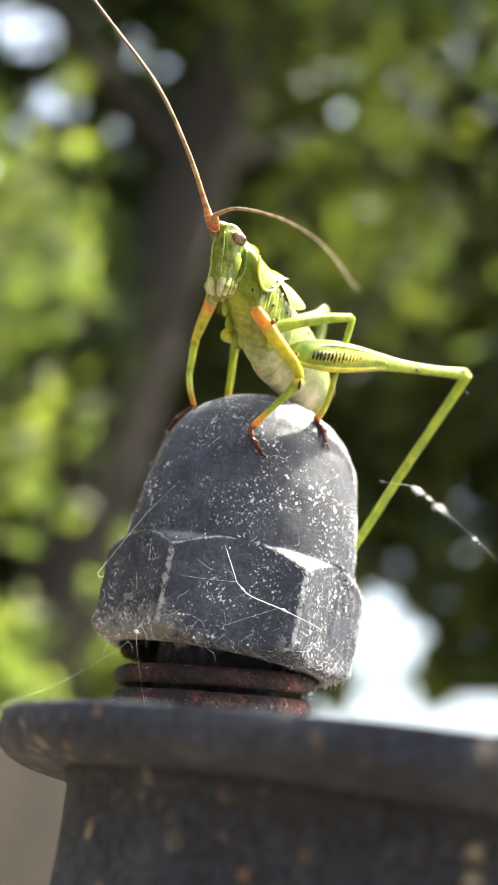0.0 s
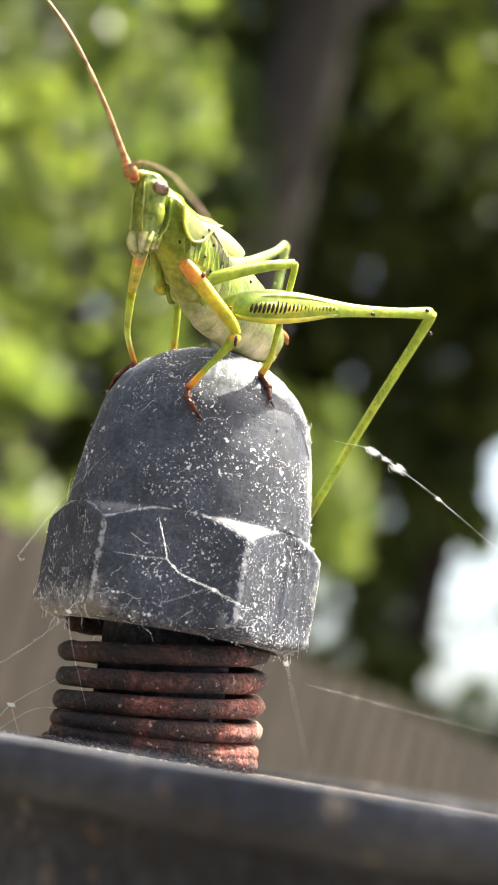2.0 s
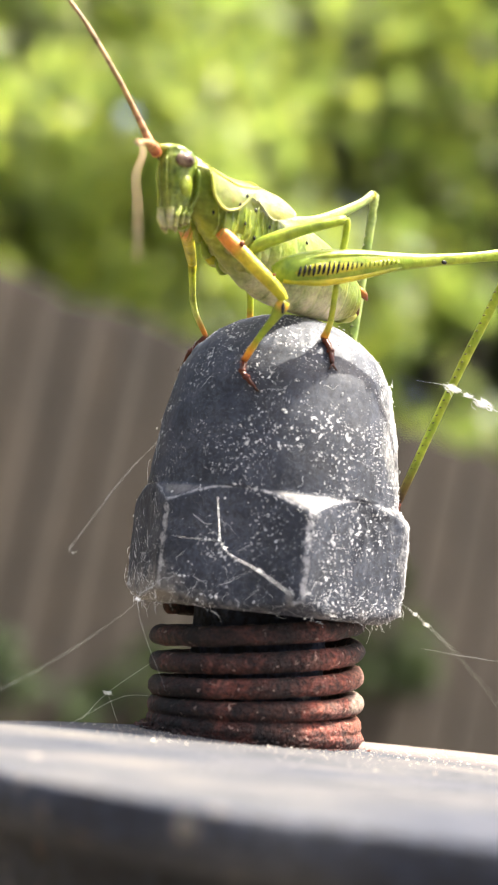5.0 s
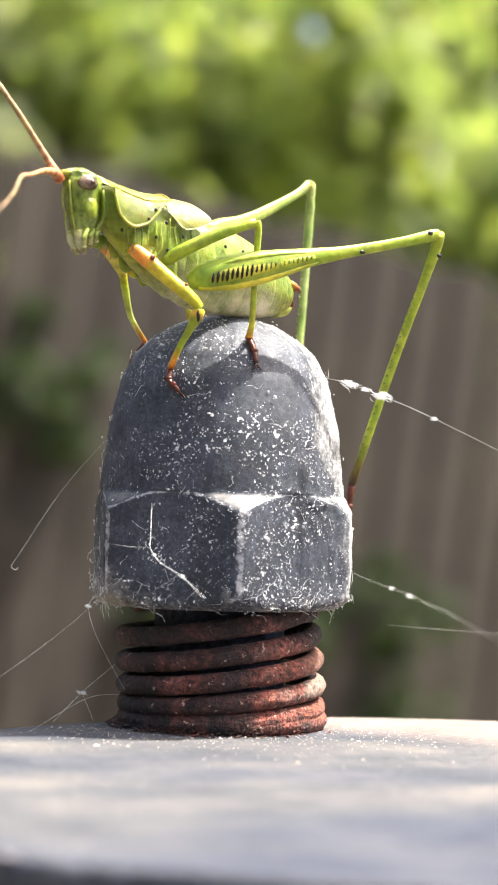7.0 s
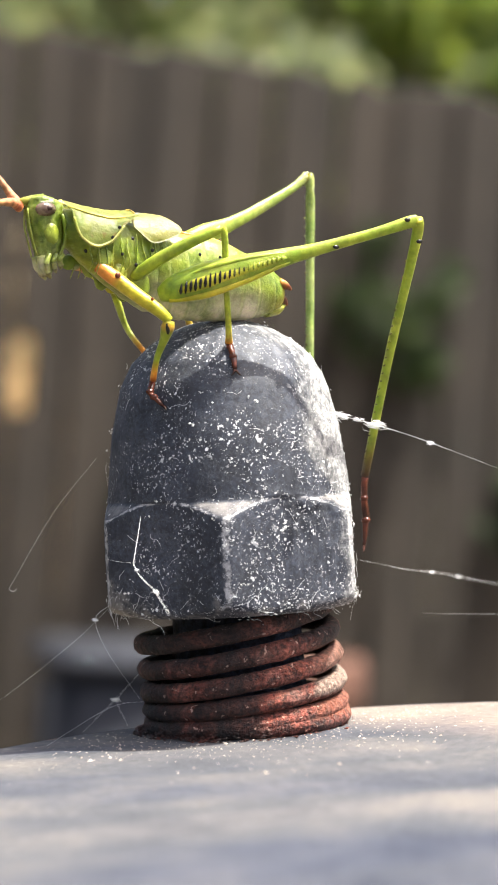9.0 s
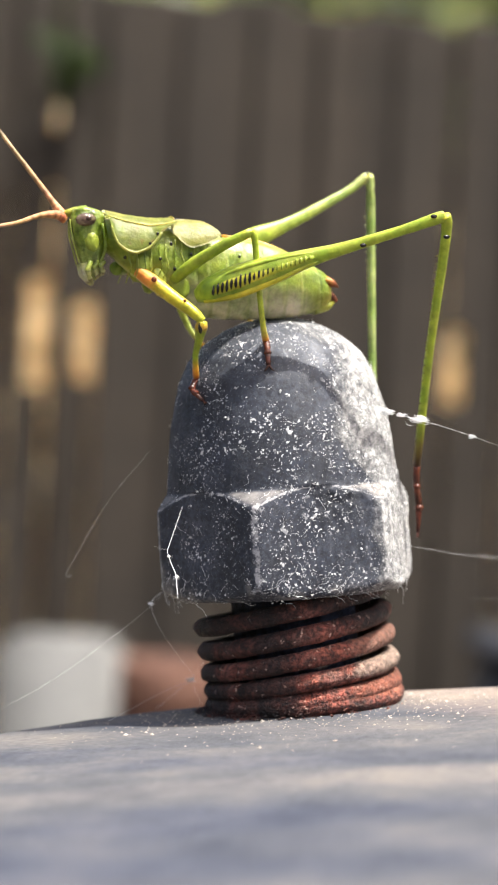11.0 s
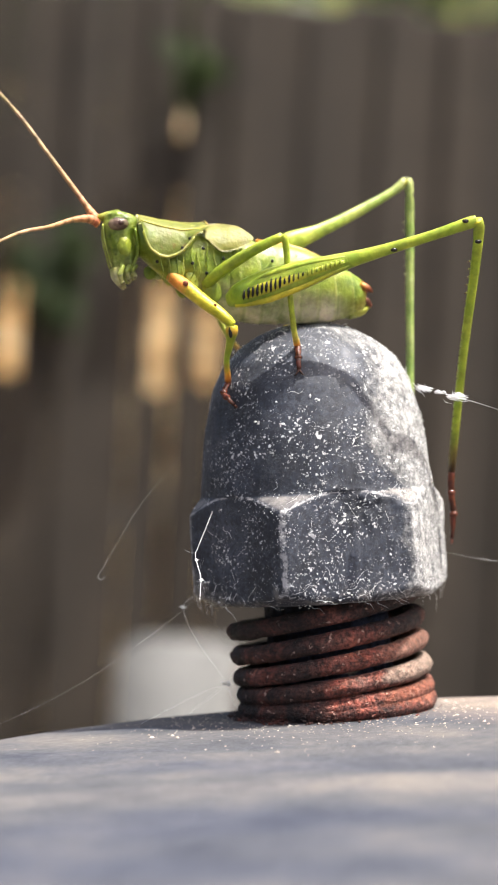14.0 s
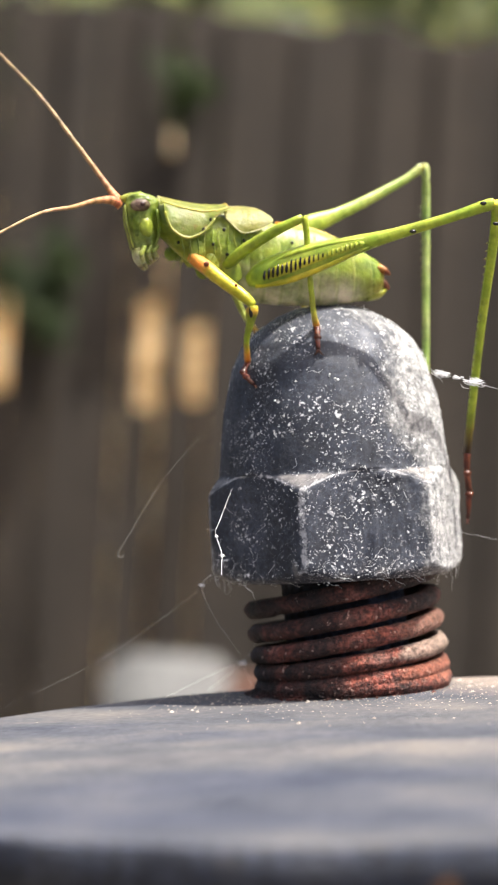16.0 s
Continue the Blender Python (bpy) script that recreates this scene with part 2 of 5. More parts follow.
def rust_material():
    mt, p, link = material("rusted_wire")
    a = stops(mt, noise_node(mt, 190, 10, 0.7).outputs[0], [(0.36, (0.011, 0.0075, 0.0075)), (0.48, (0.052, 0.020, 0.015)), (0.59, (0.14, 0.044, 0.031)), (0.73, (0.34, 0.135, 0.085))])
    g = stops(mt, noise_node(mt, 150, 3).outputs[0], [(0.56, (0, 0, 0)), (0.68, (1, 1, 1))])
    col = mixed(mt, maths(mt, "MULTIPLY", g.outputs[0], 0.45), a.outputs[0], (0.17, 0.135, 0.12))
    gr = stops(mt, noise_node(mt, 2600, 5, 0.75).outputs[0], [(0.38, (0.3, 0.3, 0.3)), (0.62, (1.8, 1.7, 1.65))])
    col = mixed(mt, 1.0, col, gr.outputs[0], "MULTIPLY")
    pale = stops(mt, noise_node(mt, 1900, 3, 0.6).outputs[0], [(0.64, (0, 0, 0)), (0.67, (1, 1, 1))])
    col = mixed(mt, maths(mt, "MULTIPLY", pale.outputs[0], 0.8), col, (0.46, 0.34, 0.28))
    tone = stops(mt, noise_node(mt, 75, 3).outputs[0], [(0.36, (0.42, 0.40, 0.44)), (0.5, (1.0, 0.95, 0.95)), (0.64, (1.9, 1.45, 1.3))])
    col = mixed(mt, 1.0, col, tone.outputs[0], "MULTIPLY")
    scale = stops(mt, noise_node(mt, 620, 6, 0.7).outputs[0], [(0.42, (0.25, 0.22, 0.22)), (0.5, (1, 1, 1))])
    col = mixed(mt, 0.75, col, mixed(mt, 1.0, col, scale.outputs[0], "MULTIPLY"))
    # on one side the third coil is worn pale and the lowest full coil is bright orange rust
    co = node(mt, "ShaderNodeTexCoord")
    sep = node(mt, "ShaderNodeSeparateXYZ")
    link(co.outputs["Object"], sep.inputs[0])
    out = stops(mt, maths(mt, "ADD", maths(mt, "MULTIPLY", sep.outputs[0], 100.0), maths(mt, "MULTIPLY", noise_node(mt, 420, 5, 0.7).outputs[0], 0.5)), [(0.62, (0, 0, 0)), (0.72, (1, 1, 1))])
    high = maths(mt, "MULTIPLY", sep.outputs[2], 100.0)
    for lo, hi, tone, share in ((0.10, 0.24, (0.27, 0.082, 0.042), 0.6), (0.26, 0.42, (0.36, 0.265, 0.21), 0.75), (0.43, 0.60, (0.33, 0.15, 0.10), 0.55)):
        at = stops(mt, high, [(lo - 0.02, (0, 0, 0)), (lo, (1, 1, 1)), (hi - 0.02, (1, 1, 1)), (hi, (0, 0, 0))])
        worn = maths(mt, "MULTIPLY", maths(mt, "MULTIPLY", at.outputs[0], out.outputs[0]), share)
        col = mixed(mt, worn, col, mixed(mt, 0.6, tone, mixed(mt, 1.0, gr.outputs[0], tone, "MULTIPLY")))
    link(col, p.inputs["Base Color"])
    p.inputs["Roughness"].default_value = 0.72
    f = noise_node(mt, 2200, 5, 0.7)
    bumped(mt, maths(mt, "ADD", f.outputs[0], maths(mt, "MULTIPLY", noise_node(mt, 620, 6, 0.7).outputs[0], 1.6)), 1.0, 0.0008, p)
    return mt


def iron_material(name, a, b, c, rough, spots, lumps=0.0003, dots=((150.0, 0.10), (420.0, 0.16)), grit=0.4, light_bands=False):
    """Worn iron: blotches at two scales, specks, scratches and pits."""
    mt, p, link = material(name)
    base = stops(mt, noise_node(mt, 90, 7, 0.66).outputs[0], [(0.3, a), (0.5, b), (0.72, c)]).outputs[0]
    co = node(mt, "ShaderNodeTexCoord")
    for k, (scale, size) in enumerate(dots):
        vor = node(mt, "ShaderNodeTexVoronoi", Scale=scale)
        link(co.outputs["Object"], vor.inputs["Vector"])
        warped = maths(mt, "ADD", vor.outputs["Distance"], maths(mt, "MULTIPLY", noise_node(mt, scale * 6, 4, 0.7).outputs[0], size * 2.2))
        sp = stops(mt, warped, [(size * 2.3, (1, 1, 1)), (size * 3.0, (0, 0, 0))])
        gate = stops(mt, noise_node(mt, scale * 0.4 + 11 * k, 2).outputs[0], [(0.50, (0, 0, 0)), (0.58, (1, 1, 1))])
        tint = stops(mt, noise_node(mt, scale * 0.23, 2).outputs[0], [(0.42, spots[0]), (0.56, spots[1])])
        base = mixed(mt, maths(mt, "MULTIPLY", maths(mt, "MULTIPLY", sp.outputs[0], gate.outputs[0]), 0.75), base, tint.outputs[0])
    if light_bands:
        # painted light: long bands, bluish shade to warm sun, and a sunlit patch beside the spring
        far = node(mt, "ShaderNodeMapping")
        far.inputs["Scale"].default_value = (16, 85, 16)
        far.inputs["Rotation"].default_value = (0, 0, radians(-7))
        link(co.outputs["Object"], far.inputs["Vector"])
        band_noise = node(mt, "ShaderNodeTexNoise", Scale=1.0, Detail=4.0, Roughness=0.5)
        link(far.outputs[0], band_noise.inputs["Vector"])
        tone = stops(mt, band_noise.outputs[0], [(0.36, (0.70, 0.75, 0.90)), (0.5, (1, 1, 1)), (0.64, (1.38, 1.30, 1.22))])
        base = mixed(mt, 1.0, base, tone.outputs[0], "MULTIPLY")
        sep = node(mt, "ShaderNodeSeparateXYZ")
        link(co.outputs["Object"], sep.inputs[0])
        warm_sun = stops(mt, maths(mt, "ADD", maths(mt, "MULTIPLY", sep.outputs[0], 30.0), maths(mt, "MULTIPLY", sep.outputs[1], 25.0)), [(0.62, (0, 0, 0)), (0.9, (1, 1, 1))])
        base = mixed(mt, maths(mt, "MULTIPLY", maths(mt, "MULTIPLY", warm_sun.outputs[0], noise_node(mt, 260, 6, 0.7).outputs[0]), 0.9), base, (0.27, 0.21, 0.17))
        p.inputs["Specular IOR Level"].default_value = 0.06
    fine = stops(mt, noise_node(mt, 1500, 5, 0.75).outputs[0], [(0.40, (1 - grit,) * 3), (0.64, (1 + grit,) * 3)])
    link(mixed(mt, 1.0, base, fine.outputs[0], "MULTIPLY"), p.inputs["Base Color"])
    p.inputs["Roughness"].default_value = rough
    bumped(mt, maths(mt, "ADD", noise_node(mt, 900, 6, 0.75).outputs[0], maths(mt, "MULTIPLY", noise_node(mt, 220, 4).outputs[0], 2.0)), 0.9, lumps, p)
    return mt


def insect_material(name, sss=0.4, rough=0.36, grain=0.2, bump=0.4, flecks=0.0, tint=(1, 1, 1)):
    """Takes its pigment from the mesh; the cuticle lets some light through."""
    mt, p, link = material(name)
    at = node(mt, "ShaderNodeAttribute")
    at.attribute_name = "pigment"
    n = noise_node(mt, 1150, 5, 0.7)
    v = stops(mt, n.outputs[0], [(0.3, (1 - grain * 1.8,) * 3), (0.7, (1 + grain * 1.2,) * 3)])
    big = stops(mt, noise_node(mt, 520, 4, 0.65).outputs[0], [(0.34, (0.70, 0.82, 0.62)), (0.5, (0.98, 1.0, 0.95)), (0.66, (1.22, 1.12, 1.3))])
    col = mixed(mt, 1.0, mixed(mt, 1.0, at.outputs["Color"], v.outputs[0], "MULTIPLY"), big.outputs[0], "MULTIPLY")
    col = mixed(mt, 1.0, col, tint, "MULTIPLY")
    if flecks:
        f = stops(mt, noise_node(mt, 2300, 4, 0.7).outputs[0], [(0.54, (0, 0, 0)), (0.62, (1, 1, 1))])
        patch = stops(mt, noise_node(mt, 420, 3).outputs[0], [(0.42, (0, 0, 0)), (0.56, (1, 1, 1))])
        col = mixed(mt, maths(mt, "MULTIPLY", maths(mt, "MULTIPLY", f.outputs[0], patch.outputs[0]), flecks), col, (0.36, 0.44, 0.16))
    link(col, p.inputs["Base Color"])
    p.inputs["Roughness"].default_value = rough
    p.inputs["Subsurface Weight"].default_value = sss
    p.inputs["Specular IOR Level"].default_value = 0.3
    p.inputs["Subsurface Radius"].default_value = (1.0, 1.0, 0.35)
    p.inputs["Subsurface Scale"].default_value = 0.0011
    bumped(mt, maths(mt, "ADD", n.outputs[0], noise_node(mt, 520, 4, 0.65).outputs[0]), bump, 0.0002, p)
    return mt


def thin_material(name, colour, share=0.5, rough=0.4, vary=0.25, tint=(1.2, 1.25, 0.75)):
    """Leaf-like: light passes through."""
    mt, p, link = material(name)
    g = node(mt, "ShaderNodeNewGeometry")
    v = stops(mt, g.outputs["Random Per Island"], [(0.0, tuple(c * (1 - vary) for c in colour)), (0.5, colour), (1.0, (min(colour[0] * (1 + 1.6 * vary), 1), min(colour[1] * (1 + vary), 1), colour[2]))])
    link(v.outputs[0], p.inputs["Base Color"])
    p.inputs["Roughness"].default_value = rough
    t = node(mt, "ShaderNodeBsdfTranslucent")
    link(mixed(mt, 1.0, v.outputs[0], tint, "MULTIPLY"), t.inputs[0])
    s = node(mt, "ShaderNodeMixShader", Fac=share)
    link(p.outputs[0], s.inputs[1])
    link(t.outputs[0], s.inputs[2])
    link(s.outputs[0], mt.node_tree.nodes["Material Output"].inputs[0])
    return mt


def plain(name, a, b, scale, rough=0.6, bump=0.0, detail=5.0, per_object=0.0):
    """Two-tone noise surface."""
    mt, p, link = material(name)
    n = noise_node(mt, scale, detail, 0.62)
    c = stops(mt, n.outputs[0], [(0.32, a), (0.68, b)]).outputs[0]
    f = stops(mt, noise_node(mt, scale * 9, 4).outputs[0], [(0.35, (0.8,) * 3), (0.65, (1.15,) * 3)])
    c = mixed(mt, 1.0, c, f.outputs[0], "MULTIPLY")
    if per_object:
        oi = node(mt, "ShaderNodeObjectInfo")
        k = stops(mt, oi.outputs["Random"], [(0.0, (1 - per_object,) * 3), (1.0, (1 + per_object,) * 3)])
        c = mixed(mt, 1.0, c, k.outputs[0], "MULTIPLY")
    link(c, p.inputs["Base Color"])
    p.inputs["Roughness"].default_value = rough
    if bump:
        bumped(mt, n.outputs[0], 0.6, bump, p)
    return mt


M_NUT = nut_material()
M_LIME = plain("white_lime", (0.51, 0.51, 0.51), (0.68, 0.68, 0.671), 900, 0.9)
M_SAND = plain("pale_sand", (0.21, 0.168, 0.14), (0.434, 0.385, 0.336), 700, 0.9)
M_RUST = rust_material()
M_TOP = iron_material("dusty_grey_iron", (0.0392, 0.0423, 0.0515), (0.07, 0.0705, 0.0773), (0.117, 0.108, 0.102), 0.8, ((0.427, 0.398, 0.359), (0.358, 0.274, 0.203)), 0.00012, ((190.0, 0.05),), 0.15, True)
# iron of the post's sides: their shade is put into this darker colour
M_RIM = iron_material("shaded_dark_iron", (0.013, 0.0172, 0.0345), (0.0282, 0.0357, 0.0622), (0.0924, 0.099, 0.127), 0.8, ((0.34, 0.18, 0.09), (0.42, 0.37, 0.32)), 0.0011, ((150.0, 0.075), (380.0, 0.15)), 0.6)
M_BUG = insect_material("green_cuticle", 0.4, 0.36, 0.26, 0.5, 0.28, (0.62, 0.545, 0.31))
M_LEG = insect_material("leg_cuticle", 0.35, 0.36, 0.22, 0.4, 0.0, (0.70, 0.67, 0.52))
M_FEELER = insect_material("feeler_cuticle", 0.0, 0.5, 0.25)
M_PAD = insect_material("wing_pad_cuticle", 0.45, 0.45, 0.15, 0.5, 0.0, (0.49, 0.425, 0.25))
M_EYE = insect_material("eye_cuticle", 0.0, 0.22, 0.3, 0.4)
M_SILK = plain("white_silk", (0.7, 0.7, 0.7), (0.85, 0.85, 0.85), 900, 0.5)
M_BOARD = plain("weathered_fence_board", (0.0178, 0.0129, 0.00836), (0.0333, 0.0243, 0.0162), 4, 0.85, 0.003, 6.0, 0.16)
M_RAIL = plain("weathered_fence_rail", (0.036, 0.0282, 0.0228), (0.072, 0.057, 0.0468), 12, 0.85, 0.003)
M_BARK = plain("dark_bark", (0.010, 0.007, 0.0045), (0.030, 0.0215, 0.0145), 14, 0.9, 0.02)
M_GROUND = plain("dry_garden_soil", (0.0588, 0.0462, 0.0336), (0.109, 0.0924, 0.063), 2.5, 0.95, 0.01)
M_LEAF_SUN = thin_material("sunlit_leaf", (0.144, 0.189, 0.0617), 0.62, 0.4, 0.5, (1.15, 1.27, 0.70))
M_LEAF_OLIVE = thin_material("pale_olive_leaf", (0.21, 0.232, 0.138), 0.58, 0.5, 0.3, (1.02, 1.1, 0.85))
M_LEAF_LIME = thin_material("lime_green_leaf", (0.211, 0.264, 0.0874), 0.62, 0.45, 0.35, (1.15, 1.22, 0.75))
M_LEAF_DARK = thin_material("deep_green_leaf", (0.055, 0.09, 0.02), 0.55, 0.4, 0.4)
M_LEAF_IVY = thin_material("ivy_leaf", (0.028, 0.048, 0.0144), 0.3, 0.75, 0.4)
M_LEAF_MID = thin_material("mid_green_leaf", (0.0733, 0.101, 0.0311), 0.65, 0.35, 0.6)
M_LEAF_DRY = thin_material("straw_yellow_leaf", (0.678, 0.55, 0.34), 0.4, 0.5, 0.15, (1.05, 1.0, 0.95))
M_POT = plain("terracotta", (0.0952, 0.0416, 0.0268), (0.143, 0.0654, 0.0416), 20, 0.8, 0.001)
M_PALE = plain("pale_concrete", (0.0778, 0.0778, 0.0778), (0.135, 0.132, 0.13), 12, 0.85, 0.002)
M_BIN = plain("navy_plastic", (0.0072, 0.009, 0.0168), (0.012, 0.0144, 0.024), 15, 0.85)

# ---- ground ----
def ground():
    bm = bmesh.new()
    bmesh.ops.create_grid(bm, x_segments=60, y_segments=60, size=1)
    for v in bm.verts:
        d = max(abs(v.co.x), abs(v.co.y))
        k = 14 + 1500 * max(d - 0.5, 0) ** 3
        v.co = Vector((v.co.x * k, v.co.y * k, 0.04 * noise.noise(Vector((v.co.x * 9, v.co.y * 9, 0)))))
    ob = part("ground", bm, M_GROUND)
    tagged(ob, "dry brown garden soil with sparse litter", "ground", kind="structure")


ground()

# ---- unseen hedge, added to hold back sky light ----
def sky_block_hedge():
    t = thing("hedge", "tall dark green hedge, unseen, added to block sky light", "hedge", at=pose(-4.2, 0.2, 0))
    for y in (-1.6, 0.0, 1.6):
        bm = bmesh.new()
        tube(bm, [(0, y, 0, 0.05), (0.05, y, 1.6, 0.04), (0, y, 3.4, 0.01)], 4, 8)
        part("stem", bm, M_BARK, t)
    leaves("foliage", random.Random(3), 5000, (0, 0, 2.1), (0.5, 2.6, 2.0), 0.09, M_LEAF_DARK, t, 70)


# ---- fence ----
FENCE_O, FENCE_D = Vector((0.0, 3.58, 0)), Vector((1, 0.4, 0)).normalized()
FENCE_N = Vector((FENCE_D.y, -FENCE_D.x, 0))


def fence_at(az):
    """Where the fence line meets a bearing from the bolt: metres along the fence."""
    w = Vector((math.cos(radians(az)), math.sin(radians(az)), 0))
    # FENCE_O + s*FENCE_D = k*w
    det = FENCE_D.x * -w.y + w.x * FENCE_D.y
    return (-FENCE_O.x * -w.y + -w.x * FENCE_O.y) / det


def fence_pose(s, z=0.0, out=0.0):
    p = FENCE_O + FENCE_D * s + FENCE_N * out
    return Matrix.Translation((p.x, p.y, z)) @ Matrix.Rotation(math.atan2(FENCE_D.y, FENCE_D.x), 4, "Z")


def fence():
    f = thing("fence", "weathered brown timber paling fence with gaps between boards", "fence", at=fence_pose(0))
    rng = random.Random(4)
    rail_lo, rail_hi = -4.5, 7.5
    for z in (0.35, 1.5):
        bm = bmesh.new()
        box(bm, (rail_lo, 0.012, z), (rail_hi, 0.05, z + 0.09))
        bmesh.ops.bevel(bm, geom=bm.edges[:], offset=0.006, segments=1, affect="EDGES")
        part("rail", bm, M_RAIL, f, smooth=False)
    notches = [(fence_at(a), z, hgt) for a, z, hgt in ((107.8, 1.26, 0.17), (103.5, 1.25, 0.18), (102.2, 1.24, 0.13), (91.6, 1.23, 0.13))]
    s, k = rail_lo, 0
    while s < rail_hi:
        w = 0.064 + rng.uniform(-0.005, 0.005)
        gap = rng.uniform(-0.003, 0.0025)
        top = 1.83 + rng.uniform(-0.012, 0.012)
        # a narrow, broken board at each notch, with a cut-down neighbour before it
        near = [n for n in notches if s <= n[0] - 0.019 < s + w + 0.02]
        cut = [n for n in near if n[0] - 0.019 - s < 0.02]
        if cut:
            w, gap = 0.036, 0.002
        elif near:
            w, gap = near[0][0] - 0.019 - s, 0.0
        spans = [(0.04, top)]
        if cut:
            _, zc, hh = cut[0]
            spans = [(0.04, zc - hh / 2), (zc + hh / 2, top)]
        lean = rng.uniform(-0.004, 0.004)
        back = (0.0045 if k % 2 else -0.0045) + rng.uniform(-0.001, 0.001)
        for lo, hi in spans:
            bm = bmesh.new()
            made = box(bm, (s, -0.008, lo), (s + w, 0.008, hi))
            for v in made:
                v.co.x += lean * (v.co.z - 0.9)
                v.co.y += back - 0.01
            bmesh.ops.bevel(bm, geom=bm.edges[:], offset=0.003, segments=1, affect="EDGES")
            part("board", bm, M_BOARD, f, smooth=False)
        s += w + gap
        k += 1


fence()


# ---- trees and climbing plants ----
# Openings in the foliage through which the sky shows: bearing, elevation and half-width in degrees, and the share of leaves left in them.
GAPS = ((50.2, 13.0, 1.35, 0.0), (48.9, 10.5, 1.6, 0.0), (46.6, 11.2, 1.4, 0.0), (51.6, 9.3, 1.1, 0.2), (50.0, 8.0, 1.6, 0.2), (47.5, 8.4, 1.5, 0.12), (50.5, 10.2, 1.1, 0.0), (55.4, 8.3, 1.3, 0.16), (64.0, 24.2, 0.6, 0.1), (65.5, 25.8, 0.9, 0.1), (62.1, 24.1, 0.4, 0.2), (64.6, 23.2, 0.4, 0.2), (74.9, 15.0, 0.8, 0.1), (73.6, 14.4, 0.4, 0.2),
        (55.64, 26.67, 0.24, 0.1), (55.74, 23.75, 0.22, 0.2), (56.43, 23.68, 0.16, 0.3), (52.91, 22.48, 0.24, 0.1), (51.79, 21.8, 0.3, 0.1), (53.84, 20.41, 0.24, 0.4), (53.06, 27.36, 0.42, 0.35), (50.83, 15.33, 0.25, 0.4), (65.55, 13.71, 0.22, 0.3), (69.31, 17.25, 0.2, 0.3))


def in_gap(p, rng):
    d = math.hypot(p.x, p.y)
    az, el = math.degrees(math.atan2(p.y, p.x)), math.degrees(math.atan2(p.z - 1.1, d))
    return any(math.hypot((az - a) * math.cos(radians(el)), el - e) < r * rng.uniform(0.85, 1.15) and rng.random() > keep for a, e, r, keep in GAPS)


def leaves(name, rng, n, centre, radii, size, material, parent=None, lumps=14, label="", hole=0.0):
    """Folded leaves gathered in lumps inside an ellipsoid."""
    cs = []
    for _ in range(lumps):
        while True:
            q = Vector([rng.uniform(-1, 1) for _ in range(3)])
            if 0.25 < q.length < 1:
                break
        cs.append((Vector([centre[i] + q[i] * radii[i] for i in range(3)]), rng.uniform(0.16, 0.36) * max(radii)))
    vs, fs = [], []
    for i in range(n):
        c, r = cs[i % lumps] if rng.random() > 0.12 else (Vector(centre), max(radii) * 0.6)
        d = Vector([rng.gauss(0, 1) for _ in range(3)]).normalized()
        p = c + d * r * rng.random() ** 0.5
        if parent and in_gap(parent.matrix_world @ p, rng):
            continue
        a = Vector([rng.gauss(0, 1) for _ in range(3)]).normalized()
        b = a.cross(Vector((rng.gauss(0, 1), rng.gauss(0, 1), rng.gauss(0, 1)))).normalized()
        k = size * rng.uniform(0.6, 1.35)
        nrm = a.cross(b) * k * 0.18
        o = len(vs)
        vs += [p - a * k, p + b * k * 0.42 + nrm, p + a * k, p - b * k * 0.42 + nrm]
        fs += [(o, o + 1, o + 2), (o, o + 2, o + 3)]
    me = bpy.data.meshes.new(name)
    me.from_pydata(vs, [], fs)
    me.materials.append(material)
    ob = new(name, me)
    if parent:
        ob.parent = parent
    return tagged(ob, label)


def tree(x, y, height, crown_z, crown_r, n, leaf, rng, label, trunk_r=0.12, size=0.06, lumps=26, crown_h=None):
    t = thing("tree", label, "tree", at=pose(x, y, 0), group="trees behind the fence")
    bm = bmesh.new()
    bend = rng.uniform(-0.15, 0.15)
    tube(bm, [(0, 0, -0.05, trunk_r * 1.35), (0.02, 0, height * 0.25, trunk_r), (bend * 0.4, 0.02, height * 0.55, trunk_r * 0.8), (bend, 0, height * 0.95, trunk_r * 0.25)], 6, 12, wobble=0.15)
    part("trunk", bm, M_BARK, t)
    for k in range(5):
        bm = bmesh.new()
        z0 = height * rng.uniform(0.42, 0.75)
        a = k * 1.25 + rng.uniform(-0.4, 0.4)
        l = crown_r * rng.uniform(0.55, 0.9)
        tube(bm, [(bend * 0.5, 0, z0, trunk_r * 0.42), (math.cos(a) * l * 0.5, math.sin(a) * l * 0.5, z0 + l * 0.32, trunk_r * 0.25), (math.cos(a) * l, math.sin(a) * l, z0 + l * 0.75, trunk_r * 0.06)], 5, 8, wobble=0.15)
        part("limb", bm, M_BARK, t)
    leaves("crown", rng, n, (0, 0, crown_z), (crown_r, crown_r, crown_h or crown_r), size, leaf, t, lumps)
    return t


rng = random.Random(11)
tree(6.25, 10.5, 11.0, 9.4, 2.0, 4500, M_LEAF_DARK, rng, "tall dark-trunked tree with deep green leaves", 0.3, 0.10, 34, 1.4)
tree(1.6, 6.9, 4.6, 2.9, 1.3, 5600, M_LEAF_LIME, rng, "young tree with sunlit yellow-green leaves", 0.07, 0.07, 24, 1.4)
tree(3.8, 7.7, 5.0, 3.6, 0.5, 560, M_LEAF_SUN, rng, "slender young tree with a narrow yellow-green crown", 0.05, 0.06, 14, 1.3)
tree(2.6, 7.6, 5.2, 3.9, 1.0, 2000, M_LEAF_MID, rng, "young tree with an open mid-green crown", 0.07, 0.07, 22, 1.5)
tree(0.55, 7.4, 4.8, 3.1, 1.7, 5200, M_LEAF_OLIVE, rng, "leafy tree with a hazy pale olive crown", 0.08, 0.07, 26, 1.5)
